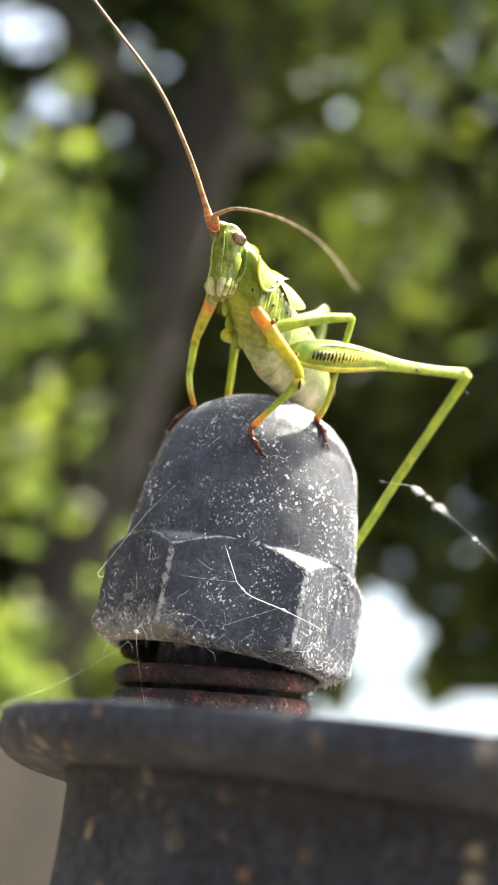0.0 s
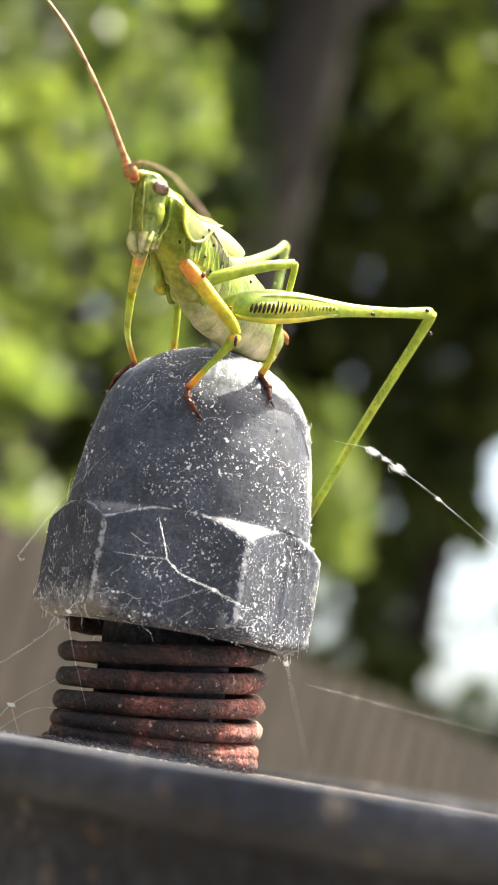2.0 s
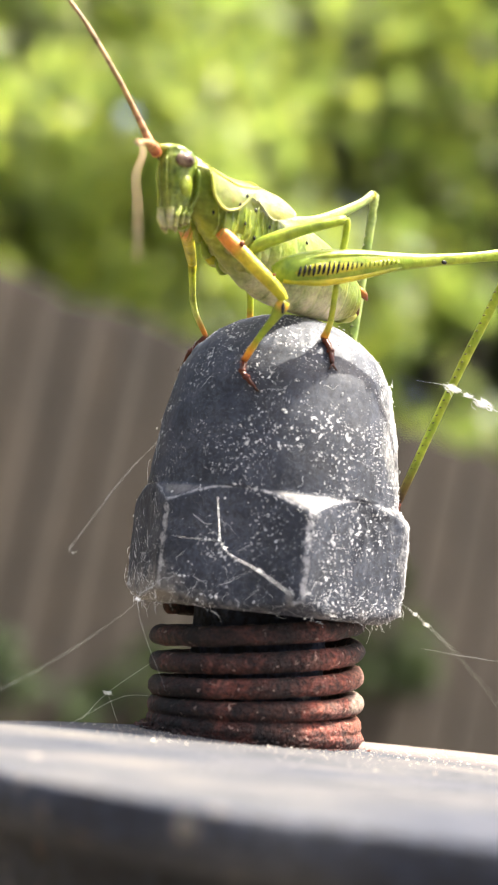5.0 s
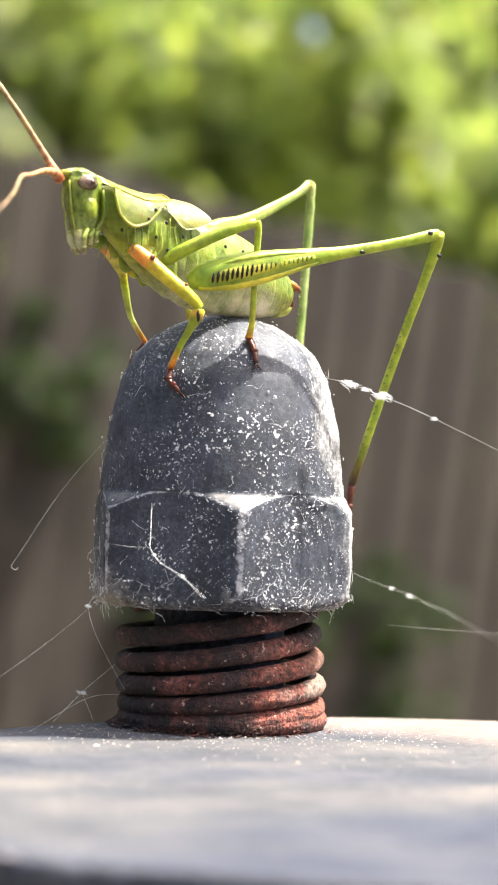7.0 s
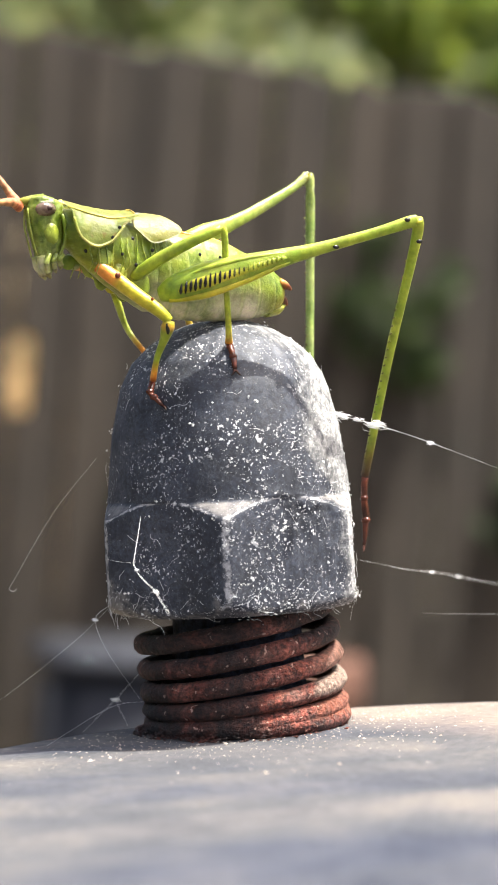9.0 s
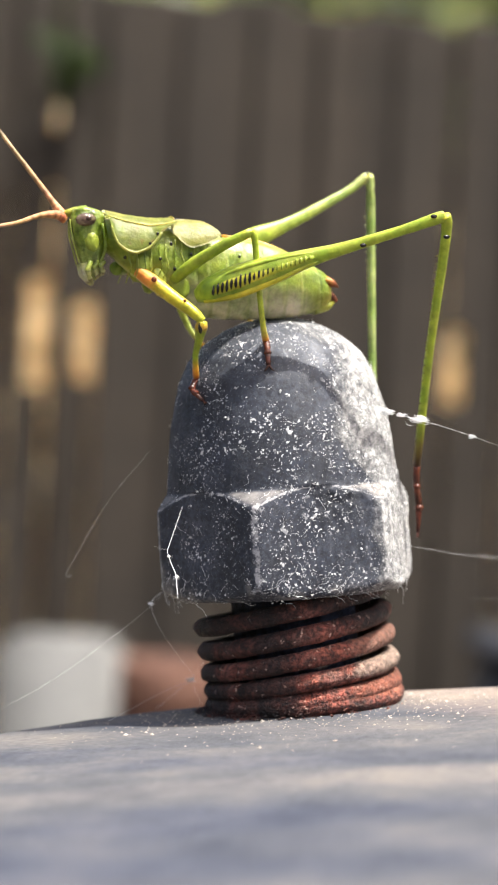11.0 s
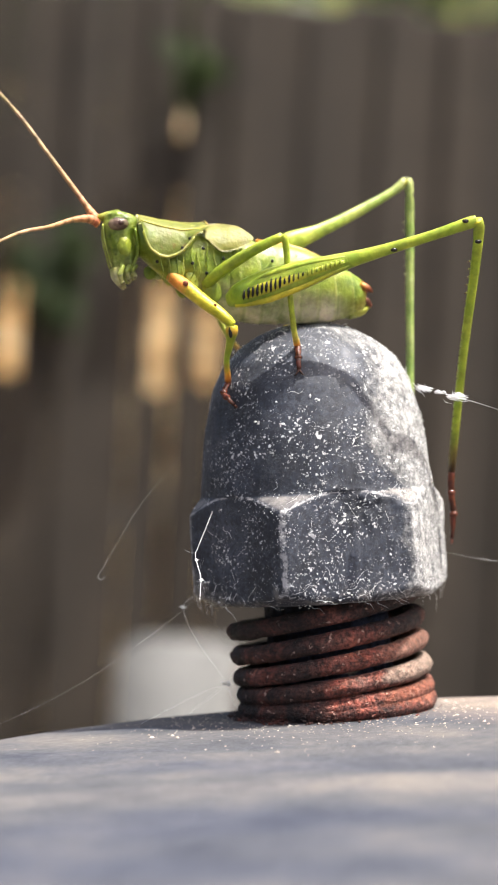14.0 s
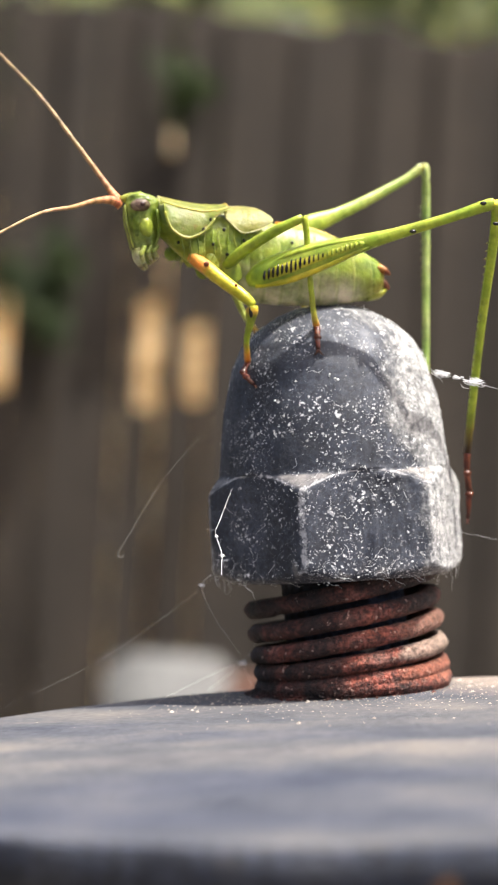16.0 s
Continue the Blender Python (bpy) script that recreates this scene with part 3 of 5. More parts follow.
tree(-1.6, 7.6, 4.8, 3.1, 1.7, 4600, M_LEAF_OLIVE, rng, "leafy tree with pale sunlit crown", 0.08, 0.07, 22, 1.5)
tree(5.3, 11.2, 7.0, 5.2, 1.2, 3000, M_LEAF_DARK, rng, "dark green tree with a dense shaded crown", 0.1, 0.09, 24, 1.3)
tree(8.6, 11.0, 9.0, 7.0, 3.2, 8000, M_LEAF_MID, rng, "green tree with a high open crown", 0.14, 0.09, 28, 2.2)


def far_woods():
    """A belt of foliage beyond the trees, open to the sky in a few places."""
    rng = random.Random(21)
    vs, fs = [], []
    for i in range(64000):
        az, el = rng.uniform(30, 118), rng.uniform(0, 36)
        d = rng.uniform(13.4, 15.4)
        clump = noise.noise(Vector((az * 0.22, el * 0.26, 3.3)))
        if clump < -0.42 and rng.random() < 0.35:
            continue
        p = Vector((d * math.cos(radians(az)), d * math.sin(radians(az)), 1.1 + d * math.tan(radians(el))))
        if in_gap(p, rng):
            continue
        a = Vector([rng.gauss(0, 1) for _ in range(3)]).normalized()
        b = a.cross(Vector([rng.gauss(0, 1) for _ in range(3)])).normalized()
        k = 0.195 * rng.uniform(0.6, 1.3)
        o = len(vs)
        nrm = a.cross(b) * k * 0.18
        vs += [p - a * k, p + b * k * 0.45 + nrm, p + a * k, p - b * k * 0.45 + nrm]
        fs += [(o, o + 1, o + 2), (o, o + 2, o + 3)]
    me = bpy.data.meshes.new("far_woods")
    me.from_pydata(vs, [], fs)
    me.materials.append(M_LEAF_MID)
    tagged(new("far_woods", me), "distant belt of green woodland foliage", "woods", kind="stuff")


far_woods()


def bush(az, dist, z, r, h, n, leaf, label):
    t = thing("bush", label, "bush", at=pose(dist * math.cos(radians(az)), dist * math.sin(radians(az)), 0), group="bushes behind the fence")
    for k in range(4):
        bm = bmesh.new()
        a = k * 1.7 + az
        tube(bm, [(0.03 * math.cos(a), 0.03 * math.sin(a), -0.03, 0.022), (0.2 * r * math.cos(a), 0.2 * r * math.sin(a), z * 0.55, 0.016), (0.5 * r * math.cos(a), 0.5 * r * math.sin(a), z + h * 0.4, 0.005)], 5, 7, wobble=0.15)
        part("stem", bm, M_BARK, t)
    leaves("foliage", random.Random(int(az)), n, (0, 0, z), (r, r, h), 0.06, leaf, t, 30)


for az, dist, z, r, h, n, leaf in ((61.0, 7.0, 1.9, 0.45, 0.55, 900, M_LEAF_SUN), (56.2, 8.0, 2.72, 0.32, 0.4, 620, M_LEAF_SUN), (70.0, 6.3, 2.05, 0.7, 0.75, 2800, M_LEAF_SUN), (76.0, 5.6, 2.3, 0.75, 0.7, 4200, M_LEAF_LIME), (85.0, 5.8, 2.1, 0.85, 0.8, 2800, M_LEAF_OLIVE), (95.0, 5.8, 2.1, 0.8, 0.75, 2400, M_LEAF_OLIVE)):
    bush(az, dist, z, r, h, n, leaf, "dense bush with pale yellow-green leaves" if leaf is not M_LEAF_OLIVE else "dense bush with dusty olive leaves")


def hedge():
    t = thing("hedge", "low hedge of sunlit straw-yellow leaves behind the fence", "hedge", at=fence_pose(fence_at(99), 0, -1.35))
    bm = bmesh.new()
    tube(bm, [(0, 0, 0, 0.03), (0.02, 0, 0.6, 0.025), (0, 0, 1.1, 0.01)], 4, 8)
    part("stem", bm, M_BARK, t)
    leaves("foliage", random.Random(8), 7000, (0, 0, 0.95), (1.7, 0.25, 0.75), 0.05, M_LEAF_DRY, t, 60)


hedge()


sky_block_hedge()


def creeper(az, z, r, n, rng, leaf, label):
    s = fence_at(az)
    t = thing("climbing_plant", label, "plant", at=fence_pose(s, z, 0.06), group="plants on the fence")
    bm = bmesh.new()
    tube(bm, [(0, 0, -z + 0.02, 0.006), (0.04, 0.02, -z * 0.5, 0.005), (0, 0.01, r * 0.6, 0.002)], 8, 6)
    part("stem", bm, M_BARK, t)
    leaves("foliage", rng, n, (0, 0, 0), (r, 0.06, r), 0.028, leaf, t, 8)


for az, z, r, n in ((81.9, 1.38, 0.16, 260), (103.1, 1.70, 0.05, 60), (107.0, 1.34, 0.11, 160), (76.0, 1.0, 0.2, 320), (70.5, 0.95, 0.25, 380), (65.0, 1.3, 0.22, 320), (88.0, 1.05, 0.1, 110)):
    creeper(az, z, r, n, rng, M_LEAF_IVY, "climbing plant with small dark leaves on the fence")


# ---- things before the fence ----
def lathe(bm, profile, segs=28):
    rings = []
    for r, z in profile:
        rings.append([bm.verts.new((r * math.cos(2 * math.pi * k / segs), r * math.sin(2 * math.pi * k / segs), z)) for k in range(segs)])
    for a, b in zip(rings, rings[1:]):
        for k in range(segs):
            bm.faces.new((a[k], a[(k + 1) % segs], b[(k + 1) % segs], b[k]))
    bm.faces.new(rings[0][::-1])
    bm.faces.new(rings[-1])


def pot(az, dist, top, r):
    t = thing("garden_pot", "tall terracotta garden pot with thick rim", "pot", at=pose(dist * math.cos(radians(az)), dist * math.sin(radians(az)), 0), group="pots before the fence")
    bm = bmesh.new()
    lathe(bm, [(r * 0.7, 0), (r * 0.85, top * 0.4), (r * 0.95, top * 0.9), (r * 0.85, top * 0.9), (r * 0.75, top * 0.5)])
    part("body", bm, M_POT, t)
    bm = bmesh.new()
    lathe(bm, [(r * 0.95, top * 0.902), (r * 1.08, top * 0.905), (r * 1.1, top * 0.92), (r * 1.1, top * 0.99), (r * 1.06, top), (r * 0.96, top), (r * 0.93, top * 0.99), (r * 0.9, top * 0.902)])
    part("rim", bm, M_POT, t)
    bm = bmesh.new()
    lathe(bm, [(r * 0.83, top * 0.89), (r * 0.88, top * 0.93), (r * 0.6, top * 0.94), (0.01, top * 0.945)])
    part("soil", bm, M_GROUND, t, "dry brown soil")


pot(99.4, 3.1, 0.74, 0.07)
pot(83.0, 3.2, 0.80, 0.09)


def concrete_post():
    t = thing("concrete_post", "pale grey concrete garden post with chamfered top", "post", at=pose(3.05 * math.cos(radians(102.4)), 3.05 * math.sin(radians(102.4)), 0))
    bm = bmesh.new()
    box(bm, (-0.085, -0.085, 0), (0.085, 0.085, 0.775))
    bmesh.ops.bevel(bm, geom=bm.edges[:], offset=0.015, segments=2, affect="EDGES")
    part("shaft", bm, M_PALE, t)


concrete_post()


def dark_bin():
    az = 87.6
    t = thing("storage_bin", "dark navy plastic storage bin with closed lid", "bin", at=pose(3.2 * math.cos(radians(az)), 3.2 * math.sin(radians(az)), 0, 0, 0, 10))
    bm = bmesh.new()
    box(bm, (-0.15, -0.13, 0), (0.15, 0.13, 0.76))
    for v in bm.verts:
        if v.co.z < 0.1:
            v.co.x *= 0.85
            v.co.y *= 0.85
    bmesh.ops.bevel(bm, geom=bm.edges[:], offset=0.02, segments=2, affect="EDGES")
    part("body", bm, M_BIN, t)
    bm = bmesh.new()
    box(bm, (-0.165, -0.145, 0.763), (0.165, 0.145, 0.80))
    bmesh.ops.bevel(bm, geom=bm.edges[:], offset=0.012, segments=2, affect="EDGES")
    part("lid", bm, M_BIN, t)


dark_bin()

# ---- flanged iron post under the bolt ----
PLATE_Z = -8.2
POST_C = Vector((8.0, -32.0, 0))


def ring_of(bm, r, z, n=144, rough=0.0):
    out = []
    for k in range(n):
        w = 2 * math.pi * k / n
        q = Vector((math.cos(w), math.sin(w), 0))
        swell = 1.8 * math.exp(-(((math.degrees(w) - 218) / 20) ** 2)) if r > 36.5 else 0.0
        d = rough * noise.noise(Vector((q.x * 6, q.y * 6, z * 0.4))) + 0.4 * rough * noise.noise(Vector((q.x * 22, q.y * 22, z)))
        # the rim is bent up a little on one side
        lip = 0.65 * math.exp(-(((math.degrees(w) - 235) / 35) ** 2)) if r > 36.5 else 0.0
        out.append(bm.verts.new(POST_C + q * (r + d + swell) + Vector((0, 0, z + 0.5 * d + lip))))
    return out


def skin(bm, rings, top=True, bottom=True):
    n = len(rings[0])
    for a, b in zip(rings, rings[1:]):
        for k in range(n):
            bm.faces.new((a[k], b[k], b[(k + 1) % n], a[(k + 1) % n]))
    if top:
        bm.faces.new(rings[0])
    if bottom:
        bm.faces.new(rings[-1][::-1])


def iron_post():
    t = thing("iron_post", "dark iron pipe post with a round flanged cap, top dusty grey", "post", (POST_C.x, POST_C.y, PLATE_Z))
    bm = bmesh.new()
    skin(bm, [ring_of(bm, 37.5, PLATE_Z, rough=0.0), ring_of(bm, 37.93, PLATE_Z - 0.04, rough=0.06), ring_of(bm, 38.02, PLATE_Z - 0.2, rough=0.2), ring_of(bm, 38.0, PLATE_Z - 1.2, rough=0.4), ring_of(bm, 37.8, PLATE_Z - 2.0, rough=0.45), ring_of(bm, 37.2, PLATE_Z - 2.5, rough=0.4), ring_of(bm, 35.8, PLATE_Z - 2.75, rough=0.4), ring_of(bm, 30.0, PLATE_Z - 2.6)], False, True)
    part("rim", bm, M_RIM, t, "dark rim with pale specks, shade put into its colour")
    bm = bmesh.new()
    skin(bm, [ring_of(bm, 2.0, PLATE_Z), ring_of(bm, 12.0, PLATE_Z, rough=0.05), ring_of(bm, 24.0, PLATE_Z, rough=0.06), ring_of(bm, 33.0, PLATE_Z, rough=0.06), ring_of(bm, 37.5, PLATE_Z)], True, False)
    part("top_face", bm, M_TOP, t, "worn grey upper face with dust")
    bm = bmesh.new()
    skin(bm, [ring_of(bm, 33.6, PLATE_Z - 2.6, rough=0.2), ring_of(bm, 33.1, PLATE_Z - 3.6, rough=0.25), ring_of(bm, 33.0, PLATE_Z - 8, rough=0.3), ring_of(bm, 33.0, PLATE_Z - 20, rough=0.3), ring_of(bm, 33.0, PLATE_Z - 60, rough=0.3), ring_of(bm, 33.0, PLATE_Z - 300), ring_of(bm, 33.0, PLATE_Z - 1110)])
    part("pipe", bm, M_RIM, t, "dark weathered iron pipe")

    # sand and dust grains lying on the cap round the spring
    rg = random.Random(91)
    bm = bmesh.new()
    for _ in range(1500):
        w = rg.uniform(0, 6.28)
        r = 7.0 + abs(rg.gauss(0, 7.0))
        x, y = 0.3 + r * math.cos(w), -0.4 + r * math.sin(w)
        if (Vector((x, y, 0)) - POST_C).length > 36.5:
            continue
        k = rg.uniform(0.03, 0.09) + (0.1 if rg.random() < 0.05 else 0)
        vs = [bm.verts.new(Vector((x + k * rg.uniform(0.6, 1.3) * math.cos(a), y + k * rg.uniform(0.6, 1.3) * math.sin(a), PLATE_Z + 0.005))) for a in (0.3, 1.9, 3.4, 5.1)]
        tip = bm.verts.new(Vector((x, y, PLATE_Z + k * rg.uniform(0.5, 1.0))))
        for p, q in zip(vs, vs[1:] + vs[:1]):
            bm.faces.new((p, q, tip))
    g = part("sand_dust", bm, M_SAND, t, "pale sand and dust grains", False)
    tagged(g, kind="stuff")


iron_post()


# ---- rusted coil spring ----
def coil_spring():
    t = thing("coil_spring", "rusted brown coil spring squeezed under the nut", "spring", (0.3, -0.4, PLATE_Z))
    bm = bmesh.new()
    wire, rad = 0.68, 6.72
    pts = []
    per = 64
    for i in range(int(-0.62 * per), int(5.35 * per) + 1):
        a = i / per
        w = 2 * math.pi * a + radians(9)
        # the lowest coil lies flat; higher up the coils tip a little to one side
        z = float(np.interp(a, (-0.62, 0, 0.5, 1, 2, 3, 4, 4.5, 5.35), (-8.05, -8.0, -7.5, -6.85, -5.46, -3.8, -2.06, -1.15, 0.6)))
        tip = float(np.interp(a, (0, 1, 2, 3, 4), (0.1, 0.35, 0.51, 0.72, 0.72)))
        k = (z - PLATE_Z) / 9.0
        cx, cy = 0.35 - 0.75 * k, -0.4 - 0.2 * k
        r = rad + 0.10 * noise.noise(Vector((a * 1.7, 3, 0)))
        z = max(z + tip * math.cos(w - radians(9)), PLATE_Z + 0.66)
        pts.append((cx + r * math.cos(w), cy + r * math.sin(w), z + 0.05 * noise.noise(Vector((a * 2.3, 0, 5))), wire * (1 + 0.09 * noise.noise(Vector((a * 6, 9, 2))))))
    rings = tube(bm, pts, 1, 16, wobble=0.10)
    for ring in rings:
        c = sum((v.co for v in ring), Vector()) / len(ring)
        for v in ring:
            v.co += (v.co - c).normalized() * (0.07 * noise.noise(v.co * 2.2) + 0.05 * noise.noise(v.co * 6.0))
    part("wire", bm, M_RUST, t, "flaking rusted wire")
    # dark core inside the coils
    bm = bmesh.new()
    tube(bm, [(0.2, -0.4, PLATE_Z + 0.01, 4.6), (-0.3, -0.55, 2.4, 4.6)], 8, 32, wobble=0.02)
    part("bolt_shank", bm, M_RIM, t, "dark bolt shank inside the coils")


coil_spring()


def rust_flakes():
    """Crumbled rust and dirt gathered round the foot of the spring."""
    rg = random.Random(77)
    t = thing("rust_debris", "dark crumbled rust and dirt round the spring's foot", "rust debris", (0.3, -0.4, PLATE_Z), kind="stuff")
    bm = bmesh.new()
    for _ in range(420):
        w = rg.uniform(0, 6.28)
        r = 6.9 + abs(rg.gauss(0, 0.45)) - rg.random() * 0.9
        k = rg.uniform(0.06, 0.2) * (1.3 if r < 7.2 else 0.7)
        c = Vector((0.3 + r * math.cos(w), -0.4 + r * math.sin(w), PLATE_Z + k * 0.35))
        vs = [bm.verts.new(c + Vector((k * rg.uniform(0.6, 1.2) * math.cos(a), k * rg.uniform(0.6, 1.2) * math.sin(a), 0))) for a in (0.2, 1.5, 2.9, 4.6)]
        top = bm.verts.new(c + Vector((0, 0, k * rg.uniform(0.3, 0.6))))
        low = bm.verts.new(c - Vector((0, 0, k * 0.4)))
        for p, q in zip(vs, vs[1:] + vs[:1]):
            bm.faces.new((p, q, top))
            bm.faces.new((q, p, low))
    for _ in range(520):
        w = radians(rg.gauss(205, 42))
        r = 6.7 + 1.5 * rg.random() ** 1.6
        k = rg.uniform(0.07, 0.24)
        z = PLATE_Z + k * 0.3 + max(0.0, 0.85 * (8.0 - r)) * rg.random()
        c = Vector((0.3 + r * math.cos(w), -0.4 + r * math.sin(w), z))
        vs = [bm.verts.new(c + Vector((k * rg.uniform(0.6, 1.2) * math.cos(a), k * rg.uniform(0.6, 1.2) * math.sin(a), k * rg.uniform(-0.2, 0.2)))) for a in (0.2, 1.5, 2.9, 4.6)]
        top = bm.verts.new(c + Vector((0, 0, k * rg.uniform(0.4, 0.8))))
        low = bm.verts.new(c - Vector((0, 0, k * 0.4)))
        for p, q in zip(vs, vs[1:] + vs[:1]):
            bm.faces.new((p, q, top))
            bm.faces.new((q, p, low))
    part("crumble", bm, M_RUST, t, smooth=False)


rust_flakes()

# ---- domed nut ----
NUT_C, HEX_R, HEX_A = Vector((-0.28, -0.73, 0)), 9.92, -96.5


def dome_radius(z):
    zs = [7.2, 8.6, 10.0, 13.0, 16.3, 18.0, 19.2, 20.15, 20.7, 20.95]
    rs = [8.95, 8.62, 8.48, 8.1, 7.32, 6.42, 5.15, 3.6, 2.0, 0.0]
    return float(np.interp(z, zs, rs))


def acorn_nut():
    t = thing("domed_nut", "blackened steel domed hex nut speckled with white lime", "nut", (NUT_C.x, NUT_C.y, 0))
    bm = bmesh.new()
    wear = bm.verts.layers.float.new("wear")
    n = 300
    ap = HEX_R * math.cos(math.pi / 6)
    rows = []

    def near(a, b, k):
        return math.exp(-((a - b) / k) ** 2)

    for r, z in ((7.55, 2.6), (7.55, 0.25), (7.65, 0.0)):
        rows.append([(r, 2 * math.pi * k / n, z, 0.0) for k in range(n)])
    # lower chamfer, flats, upper chamfer cut by a cone
    for z in [0.02, 0.15, 0.3, 0.5, 0.75, 1.0, 1.4, 2.0, 3.0, 4.0, 5.0, 5.7, 6.2, 6.5, 6.7, 6.85, 7.0, 7.15, 7.3, 7.45, 7.6, 7.75, 7.9, 8.05, 8.2]:
        row = []
        for k in range(n):
            w = 2 * math.pi * k / n
            d = (math.degrees(w) - HEX_A) % 60 - 30
            hexr = min(ap / math.cos(radians(d)), HEX_R - 0.15) - 0.05 * max(0, abs(d) - 26) / 4
            low = ap - 0.5 + z * 1.9
            up = 8.68 + (8.2 - z) * 0.95
            # soft minimum rounds the worn edges
            r = -0.10 * math.log(math.exp(-(hexr - 8) / 0.10) + math.exp(-(low - 8) / 0.10) + math.exp(-(up - 8) / 0.10)) + 8
            e = max(near(hexr, up, 0.22), near(hexr, low, 0.25) * 0.8, math.exp(-((30 - abs(d)) / 3.2) ** 2) if hexr < min(up, low) + 0.1 else 0)
            row.append((r, w, z, e))
        rows.append(row)
    for z in [8.32, 8.45, 8.6, 9.0, 9.5, 10, 10.7, 11.5, 12.2, 13, 13.8, 14.7, 15.5, 16.3, 16.8, 17.2, 17.6, 18, 18.6, 19.2, 19.7, 20.1, 20.4, 20.65, 20.8, 20.9]:
        r0 = dome_radius(z)
        if z < 8.6:
            r0 = 8.66 - (z - 8.2) / 0.4 * 0.04
        rows.append([(r0, 2 * math.pi * k / n, z, 0.3 * near(z, 8.4, 0.4)) for k in range(n)])
    rs = []
    for row in rows:
        ring = []
        for r, w, z, e in row:
            q = Vector((math.cos(w), math.sin(w), 0))
            d = 0.05 * noise.noise(Vector((q.x * 3, q.y * 3, z * 0.35))) + 0.03 * noise.noise(Vector((q.x * 12, q.y * 12, z * 1.4))) + 0.02 * e * noise.noise(Vector((q.x * 40, q.y * 40, z * 4)))
            # lumpy lime on the weather side
            lime = max(min(max((r * q.x - 1.5) / 3, 0), 1), min(max((z - 16.5) / 1.5, 0), 1)) if z > 1 else 0
            d += 0.12 * lime * (noise.noise(Vector((r * q.x * 1.7, r * q.y * 1.7, z * 1.7))) + 0.6 * noise.noise(Vector((r * q.x * 4, r * q.y * 4, z * 4))))
            v = bm.verts.new(NUT_C + q * (r + d) + Vector((0, 0, z + 0.28 * max(0.0, 1 - z / 4))))
            v[wear] = e
            ring.append(v)
        rs.append(ring)
    for a, b in zip(rs, rs[1:]):
        for k in range(n):
            bm.faces.new((a[k], a[(k + 1) % n], b[(k + 1) % n], b[k]))
    bm.faces.new(rs[0][::-1])
    bm.faces.new(rs[-1])
    surface = [[v.co.copy() for v in ring] for ring in rs[3:]]
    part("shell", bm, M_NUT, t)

    # lime grains standing proud of the steel, thicker on the weather side
    rg = random.Random(31)
    vs, fs = [], []

    def grain(p, out, r):
        a = out.orthogonal().normalized()
        b = out.cross(a)
        k = rg.uniform(0, 6.28)
        a, b = a * math.cos(k) + b * math.sin(k), b * math.cos(k) - a * math.sin(k)
        o = len(vs)
        sx, sy = r * rg.uniform(0.7, 1.6), r * rg.uniform(0.5, 1.1)
        h = r * rg.uniform(0.25, 0.6)
        for q in (a * sx, b * sy, a * -sx * rg.uniform(0.5, 1), b * -sy * rg.uniform(0.5, 1)):
            vs.append(p + q - out * 0.02)
        vs.append(p + out * h + a * r * rg.uniform(-0.3, 0.3))
        fs.extend([(o, o + 1, o + 4), (o + 1, o + 2, o + 4), (o + 2, o + 3, o + 4), (o + 3, o, o + 4)])

    made = 0
    while made < 8800:
        i = rg.randrange(len(surface) - 2)
        k = rg.randrange(n)
        p, p2, p3 = surface[i][k], surface[i + 1][k], surface[i][(k + 1) % n]
        area = (p2 - p).cross(p3 - p).length
        q = p - NUT_C
        side = (q.x * 0.075 + q.y * 0.062)
        dens = 0.42 + 0.4 * side + 0.9 * noise.noise(Vector((q.x * 0.5, q.y * 0.5, q.z * 0.5))) * 0.5
        if q.z < 1.2:
            dens += 0.35
        if q.z < 2.6 and q.x < -5.5:
            dens += 0.8
        if rg.random() * 0.09 > area * max(dens, 0.05):
            continue
        out = (p3 - p).cross(p2 - p).normalized()
        if out.dot(Vector((q.x, q.y, q.z - 8))) < 0:
            out = -out
        pos = p.lerp(p2, rg.random()).lerp(p3, rg.random() * 0.7)
        r = 0.022 + 0.04 * rg.random() ** 2 + (0.09 if rg.random() < 0.04 else 0)
        for _ in range(1 if rg.random() < 0.75 else rg.randrange(2, 6)):
            grain(pos + Vector([rg.gauss(0, r * 1.2) for _ in range(3)]) * 0.8, out, r)
        made += 1
    bm = bmesh.new()
    bv = [bm.verts.new(v) for v in vs]
    for f in fs:
        bm.faces.new([bv[i] for i in f])
    g = part("lime_dust", bm, M_LIME, t, "scattered white lime grains", False)
    tagged(g, kind="stuff")

    # short cobweb fibres clinging to the steel
    bm = bmesh.new()
    for _ in range(240):
        low = rg.random() < 0.68
        i = rg.randrange(0, 9) if low else rg.randrange(9, len(surface) - 8)
        k = rg.randrange(n)
        p = surface[i][k]
        out = Vector((p.x - NUT_C.x, p.y - NUT_C.y, 0)).normalized()
        along = Vector((-out.y, out.x, 0))
        l = rg.uniform(0.5, 1.9)
        a = rg.uniform(-1.2, 1.2)
        d = along * math.cos(a) + Vector((0, 0, math.sin(a)))
        lift = 0.05
        tube(bm, [(*(p + out * lift), 0.006), (*(p + d * l * 0.35 + along * rg.uniform(-0.25, 0.25) + out * (lift + rg.uniform(0, 0.1))), 0.010), (*(p + d * l * 0.7 + Vector((0, 0, rg.uniform(-0.3, 0.3))) + out * (lift + rg.uniform(-0.02, 0.06))), 0.009), (*(p + d * l + out * (lift - l * l * 0.03)), 0.004)], 4, 4, 1, (0.3, 0.2, 1))
    g = part("cobweb", bm, M_SILK, t, "fine pale cobweb fibres")
    tagged(g, kind="stuff")


acorn_nut()

